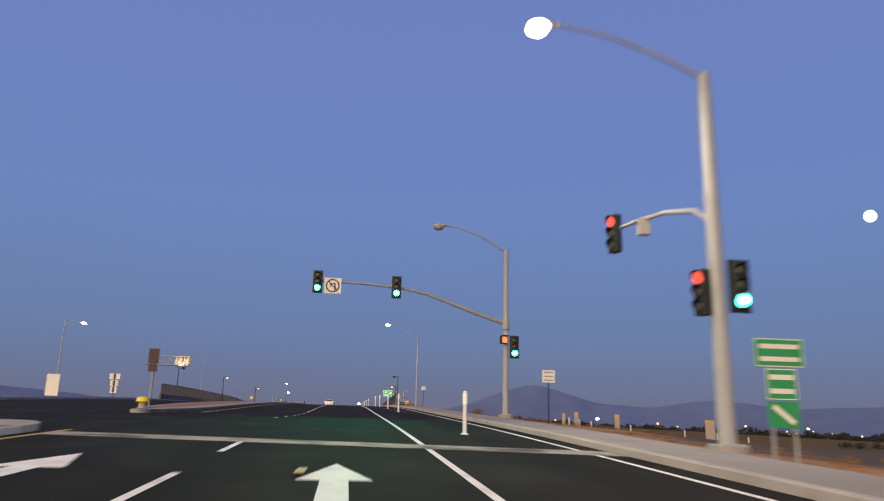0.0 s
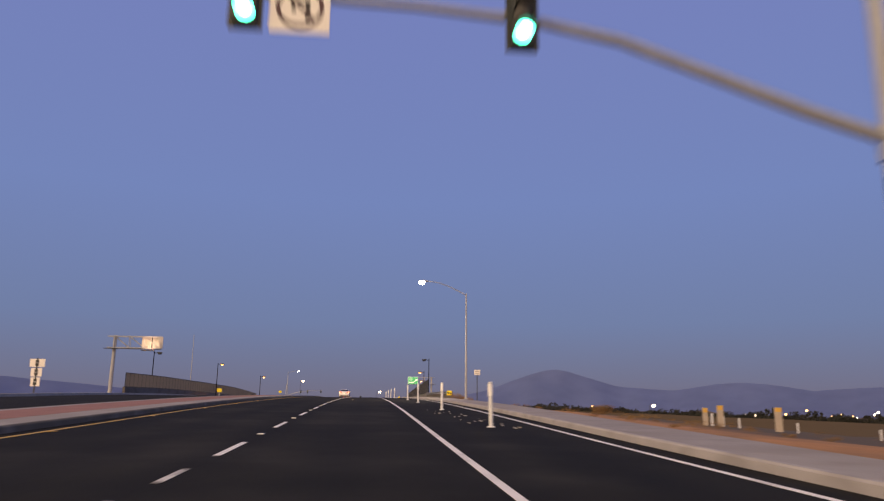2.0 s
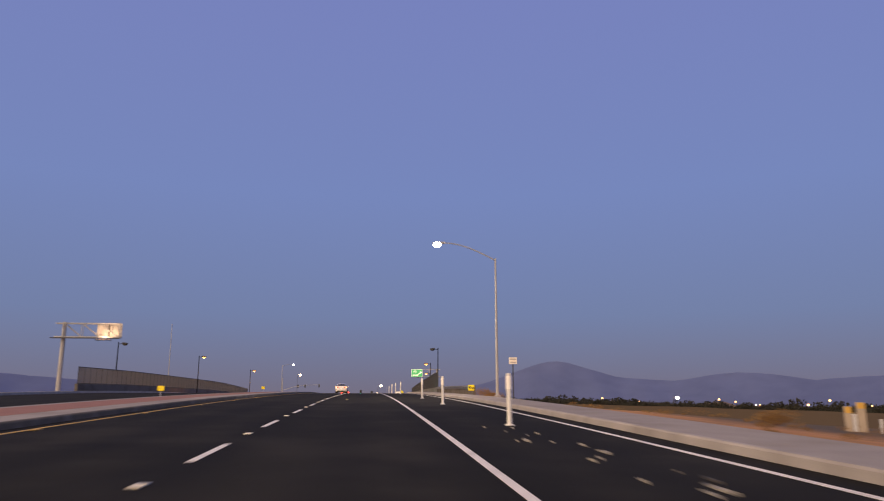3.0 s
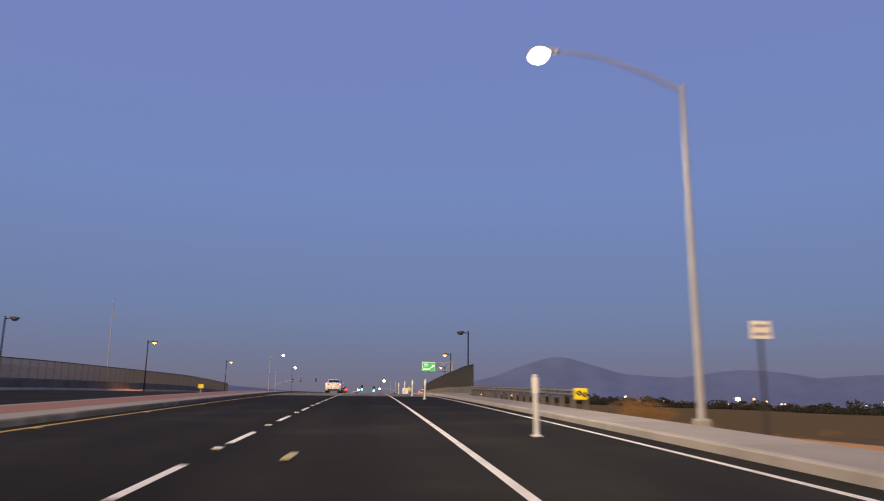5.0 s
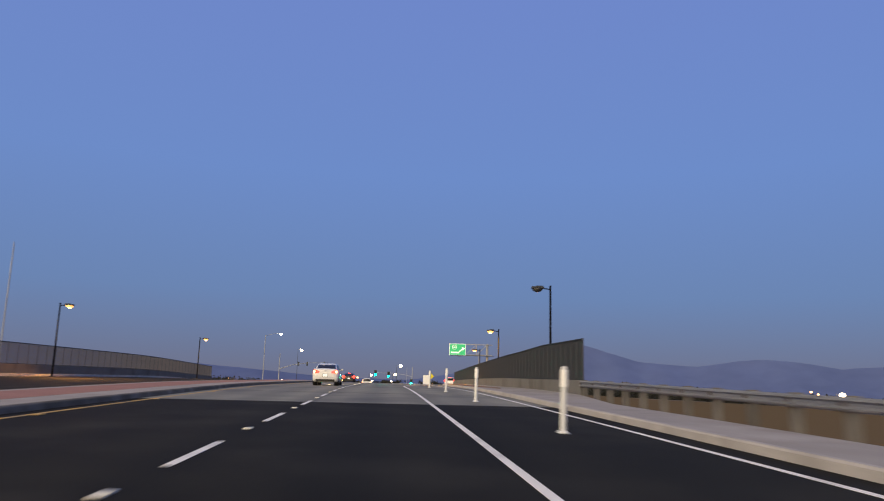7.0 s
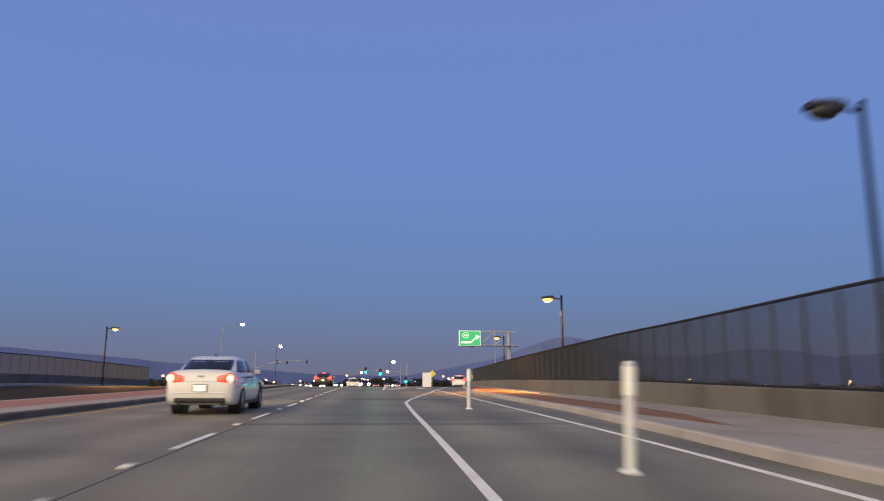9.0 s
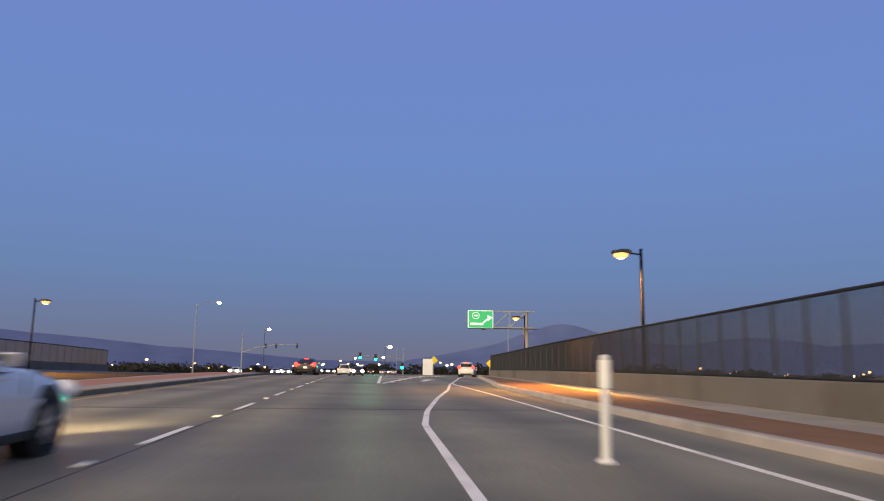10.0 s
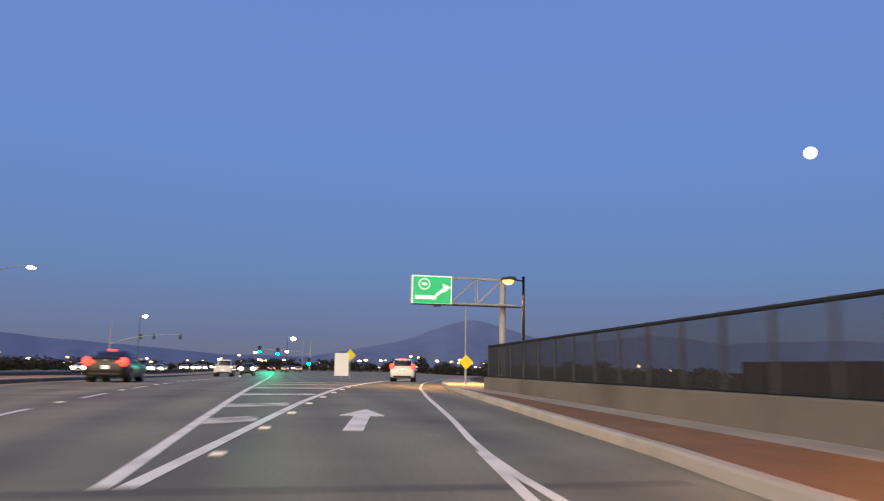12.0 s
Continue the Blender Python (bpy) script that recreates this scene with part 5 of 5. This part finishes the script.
part("mast_arm", tube(B(), [(0, 0, 4.9), (-3, 0, 5.6), (-7, 0, 6.0), (-14.6, 0, 6.2)], .1, .05), M_GALV, fs)
for x, z in ((-14.3, 6.0), (-9.2, 5.5), (-.3, 2.9)):
    signal_head(fs, (x, -.16, z), 2, far=True)
signal_light((0, FY - 1, Z(FY) + 5.6), (2, FY - 110, Z(FY - 110)), 50000, 14)
fs2 = thing("traffic_signal", "mast-arm traffic signal seen from behind", "traffic signal", m=pose(-33.8, 330, Z(330)))
pole(fs2, 10.6, .16, .12)
part("mast_arm", tube(B(), [(0, 0, 5.6), (4, 0, 7.0), (9, 0, 7.8), (14.8, 0, 8.0)], .12, .06), M_GALV, fs2)
for x in (6.2, 9.0, 14.6):
    signal_head(fs2, (x, .16, 7.3 + .02 * x), None, 180)
m = thing("slim_mast", "slim bare galvanized mast", "mast", "slim masts", pose(9.4, 371, Z(371)))
part("pole", rod(B(), (0, 0, 0), (0, 0, 8.6), .08, .05, 10), M_GALV, m)
part("pole_cap", ball(B(), (0, 0, 8.6), (.055, .055, .04), 8, 6), M_GALV, m)

# ---- distance: lamps, trees, houses, mountains ----
rng = random.Random(7)


def far_lamp(x, y, h, amber):
    z = ground_z(x, y)
    s = thing("far_street_lamp", "small distant street lamp glowing on a thin pole", "street lamp", "far street lamps", pose(x, y, z))
    part("pole", rod(B(), (0, 0, 0), (0, 0, h), .08, .05, 8), M_DARKSTEEL, s)
    part("lamp_arm", rod(B(), (0, 0, h - .05), (1.0, 0, h), .04, n=6), M_GALV, s)
    part("lamp_head", ball(B(), (1.1, 0, h - .02), (.42, .2, .12), 10, 6), M_GALV, s)
    part("lamp_lens", ball(B(), (1.1, 0, h - .16), (.5, .42, .36), 10, 6), M_LAMPFARO if amber else M_LAMPFAR, s)


far_lamp(75, 200, 4.8 - ground_z(75, 200), False)
far_lamp(4.2, 300, 7.2, False)
far_lamp(-28, 330, 12.4, False)
for i in range(130):
    az = radians(rng.choice((rng.uniform(8, 44), rng.uniform(-34, 10))))
    d = rng.uniform(280, 800)
    x, y = d * math.sin(az), 60 + d * math.cos(az)
    if -30 < x < 20 and y < 380:
        continue
    far_lamp(x, y, rng.uniform(3.5, 6.5), rng.random() < .6)


for i in range(14):
    x, y = rng.uniform(-75, 95), rng.uniform(398, 560)
    far_lamp(x, y, rng.uniform(3.2, 6.2), rng.random() < .75)


def clump(verts, faces, x, y, z, w, h, n, size):
    """Leaves of one far tree: many small tilted blades in an uneven crown."""
    lobes = [(rng.uniform(-.3, .3) * w, rng.uniform(-.3, .3) * w, h * rng.uniform(.4, .85), rng.uniform(.25, .42)) for _ in range(5)]
    for _ in range(n):
        lx, ly, lz, lr = rng.choice(lobes)
        v = Vector((rng.gauss(0, 1), rng.gauss(0, 1), rng.gauss(0, 1))).normalized() * rng.uniform(.6, 1)
        c = Vector((x + lx + v.x * w * lr, y + ly + v.y * w * lr, z + max(.15 * h, lz + v.z * h * lr * .7)))
        a = Vector((rng.gauss(0, 1), rng.gauss(0, 1), rng.gauss(0, 1))).normalized() * size * rng.uniform(.6, 1.3)
        b = a.cross(Vector((rng.gauss(0, 1), rng.gauss(0, 1), rng.gauss(0, 1)))).normalized() * size * rng.uniform(.4, .9)
        i = len(verts)
        verts.extend((c - a, c + b, c + a, c - b))
        faces.append((i, i + 1, i + 2, i + 3))


verts, faces = [], []
for i in range(1700):
    az = radians(rng.uniform(-46, 52))
    d = rng.uniform(260, 1000)
    x, y = d * math.sin(az), 40 + d * math.cos(az)
    if -70 < x < 70 and y < 410 or abs(y - 382) < 14:
        continue
    h = rng.uniform(2.8, 5.5) if rng.random() < .95 else rng.uniform(5, 6.5)
    clump(verts, faces, x, y, ground_z(x, y) - .2, h * rng.uniform(.8, 1.5), h, int(28 * h), .36 + d * .0005)
for i in range(620):
    x, y = rng.choice((-1, -1, 1)) * rng.uniform(45, 170), rng.uniform(290, 372)
    h = rng.uniform(2.2, 4.2)
    clump(verts, faces, x, y, ground_z(x, y) - .1, h * 1.3, h, 90, .34)
# the nearer belt beyond the lower land
for i in range(620):
    az = radians(rng.uniform(9, 50))
    d = rng.uniform(215, 300)
    x, y = d * math.sin(az), 30 + d * math.cos(az)
    h = rng.uniform(1.2, 2.5) if rng.random() < .94 else rng.uniform(2.5, 3.5)
    if x > 40:
        clump(verts, faces, x, y, ground_z(x, y) - .3, h * rng.uniform(1.1, 1.9), h, int(60 * h), .25)
me = bpy.data.meshes.new("far_trees")
me.from_pydata([tuple(v) for v in verts], [], faces)
me.materials.append(M_LEAF)
tagged(new("far_trees", me), "dark line of distant trees along the plain", "trees", kind="stuff")

# dry shrubs on the right-hand bank
verts, faces = [], []
for i in range(120):
    y = rng.uniform(-10, 104)
    x = rng.uniform(9.5, 26)
    h = rng.uniform(.15, .5)
    clump(verts, faces, x, y, ground_z(x, y) - .03, h * 2.0, h, 160, .022)
for x, y, h in ((8.5, 73.2, .78), (8.9, 74.2, .88), (9.4, 75.3, .66), (11.5, 42, .5)):
    clump(verts, faces, x, y, ground_z(x, y) - .03, h * 2.2, h * 1.2, 1800, .022)
me = bpy.data.meshes.new("dry_shrubs")
me.from_pydata([tuple(v) for v in verts], [], faces)
me.materials.append(M_SHRUB)
tagged(new("dry_shrubs", me), "dry brown scrub on the earth bank", "shrubs", kind="stuff")

for i in range(16):
    az = radians(rng.uniform(14, 44))
    d = rng.uniform(260, 480)
    x, y = d * math.sin(az), 60 + d * math.cos(az)
    z = ground_z(x, y)
    hs = thing("far_house", "low pale house among distant trees", "house", "far houses", pose(x, y, z - .2, 0, 0, rng.uniform(-30, 30)))
    w, dp, hh = rng.uniform(9, 15), rng.uniform(7, 9), rng.uniform(2.6, 3.2)
    part("wall", box(B(), (0, 0, hh / 2), (w, dp, hh), .03), M_STUCCO, hs)
    bm = B()
    a = [bm.verts.new(p) for p in ((-w / 2 - .4, -dp / 2 - .4, hh), (w / 2 + .4, -dp / 2 - .4, hh), (w / 2 + .4, dp / 2 + .4, hh), (-w / 2 - .4, dp / 2 + .4, hh), (-w / 2 + 2, 0, hh + 1.7), (w / 2 - 2, 0, hh + 1.7))]
    for f in ((0, 1, 5, 4), (2, 3, 4, 5), (1, 2, 5), (3, 0, 4), (3, 2, 1, 0)):
        bm.faces.new([a[k] for k in f])
    part("roof", bm, M_ROOF, hs)
    for k in range(3):
        part("window", box(B(), (-w * .3 + w * .3 * k, -dp / 2 - .01, hh * .55), (1.2, .06, 1.0), .02), M_GLASSDARK, hs)


def ridge(name, dist, pts, mat_, label, depth=500, rough=.05):
    """A mountain range: heights in degrees by azimuth, with folds towards the viewer."""
    bm = B()
    rows = []
    n = 150
    for i in range(n + 1):
        az = pts[0][0] + (pts[-1][0] - pts[0][0]) * i / n
        el = float(np.interp(az, [p[0] for p in pts], [p[1] for p in pts]))
        el += rough * noise.noise((az * .5, 0, 1)) + rough * .5 * noise.noise((az * 1.7, 0, 2))
        H = dist * math.tan(radians(max(el, .05))) + 6
        a = radians(az)
        col = []
        for k in range(9):
            u = k / 8
            fold = .16 * noise.noise((az * .9, u * 3, 5)) * math.sin(u * math.pi)
            d = dist - depth * (1 - u) * (1 + .3 * noise.noise((az * .6, 3, 7)))
            col.append(bm.verts.new((d * math.sin(a), d * math.cos(a), LOW - 5 + (H + 5) * max(0, u**1.15 + fold))))
        rows.append(col)
    for a, b in zip(rows, rows[1:]):
        for k in range(8):
            bm.faces.new((a[k], b[k], b[k + 1], a[k + 1]))
    return tagged(part(name, bm, mat_, smooth=True), label, "mountain", kind="structure")


ridge("mountain_range", 4100, ((-52, 1.5), (-40, 2.1), (-30, 2.35), (-24.6, 2.3), (-20, 1.95), (-14.6, 1.45), (-8, 1.0), (-4, .65), (2, .6), (6, 1.3), (9, 1.9), (11.5, 2.8), (12.8, 3.3), (14.15, 3.55), (15.3, 3.35), (17, 2.8), (19, 2.25), (21, 2.1), (23, 1.95), (25, 2.3), (27, 2.55), (29.5, 2.35), (32, 1.9), (35, 2.1), (40, 2.2), (46, 1.6), (54, .9)), M_HILL, "mountain range on the horizon, tinted blue as by haze")

# the full moon, low in the dusk sky
az, el = radians(38.3), radians(14.9)
bm = B()
ball(bm, (4800 * math.sin(az) * math.cos(el), 4800 * math.cos(az) * math.cos(el), 4800 * math.sin(el)), (35, 35, 35), 32, 20)
tagged(part("moon", bm, mat("moon_surface", (.8, .8, .78), .9, vary=.1, scale=.03, fine=.1, emit=(1, .97, .92), power=1.6), smooth=True), "bright full moon in the dusk sky", "moon", kind="structure")
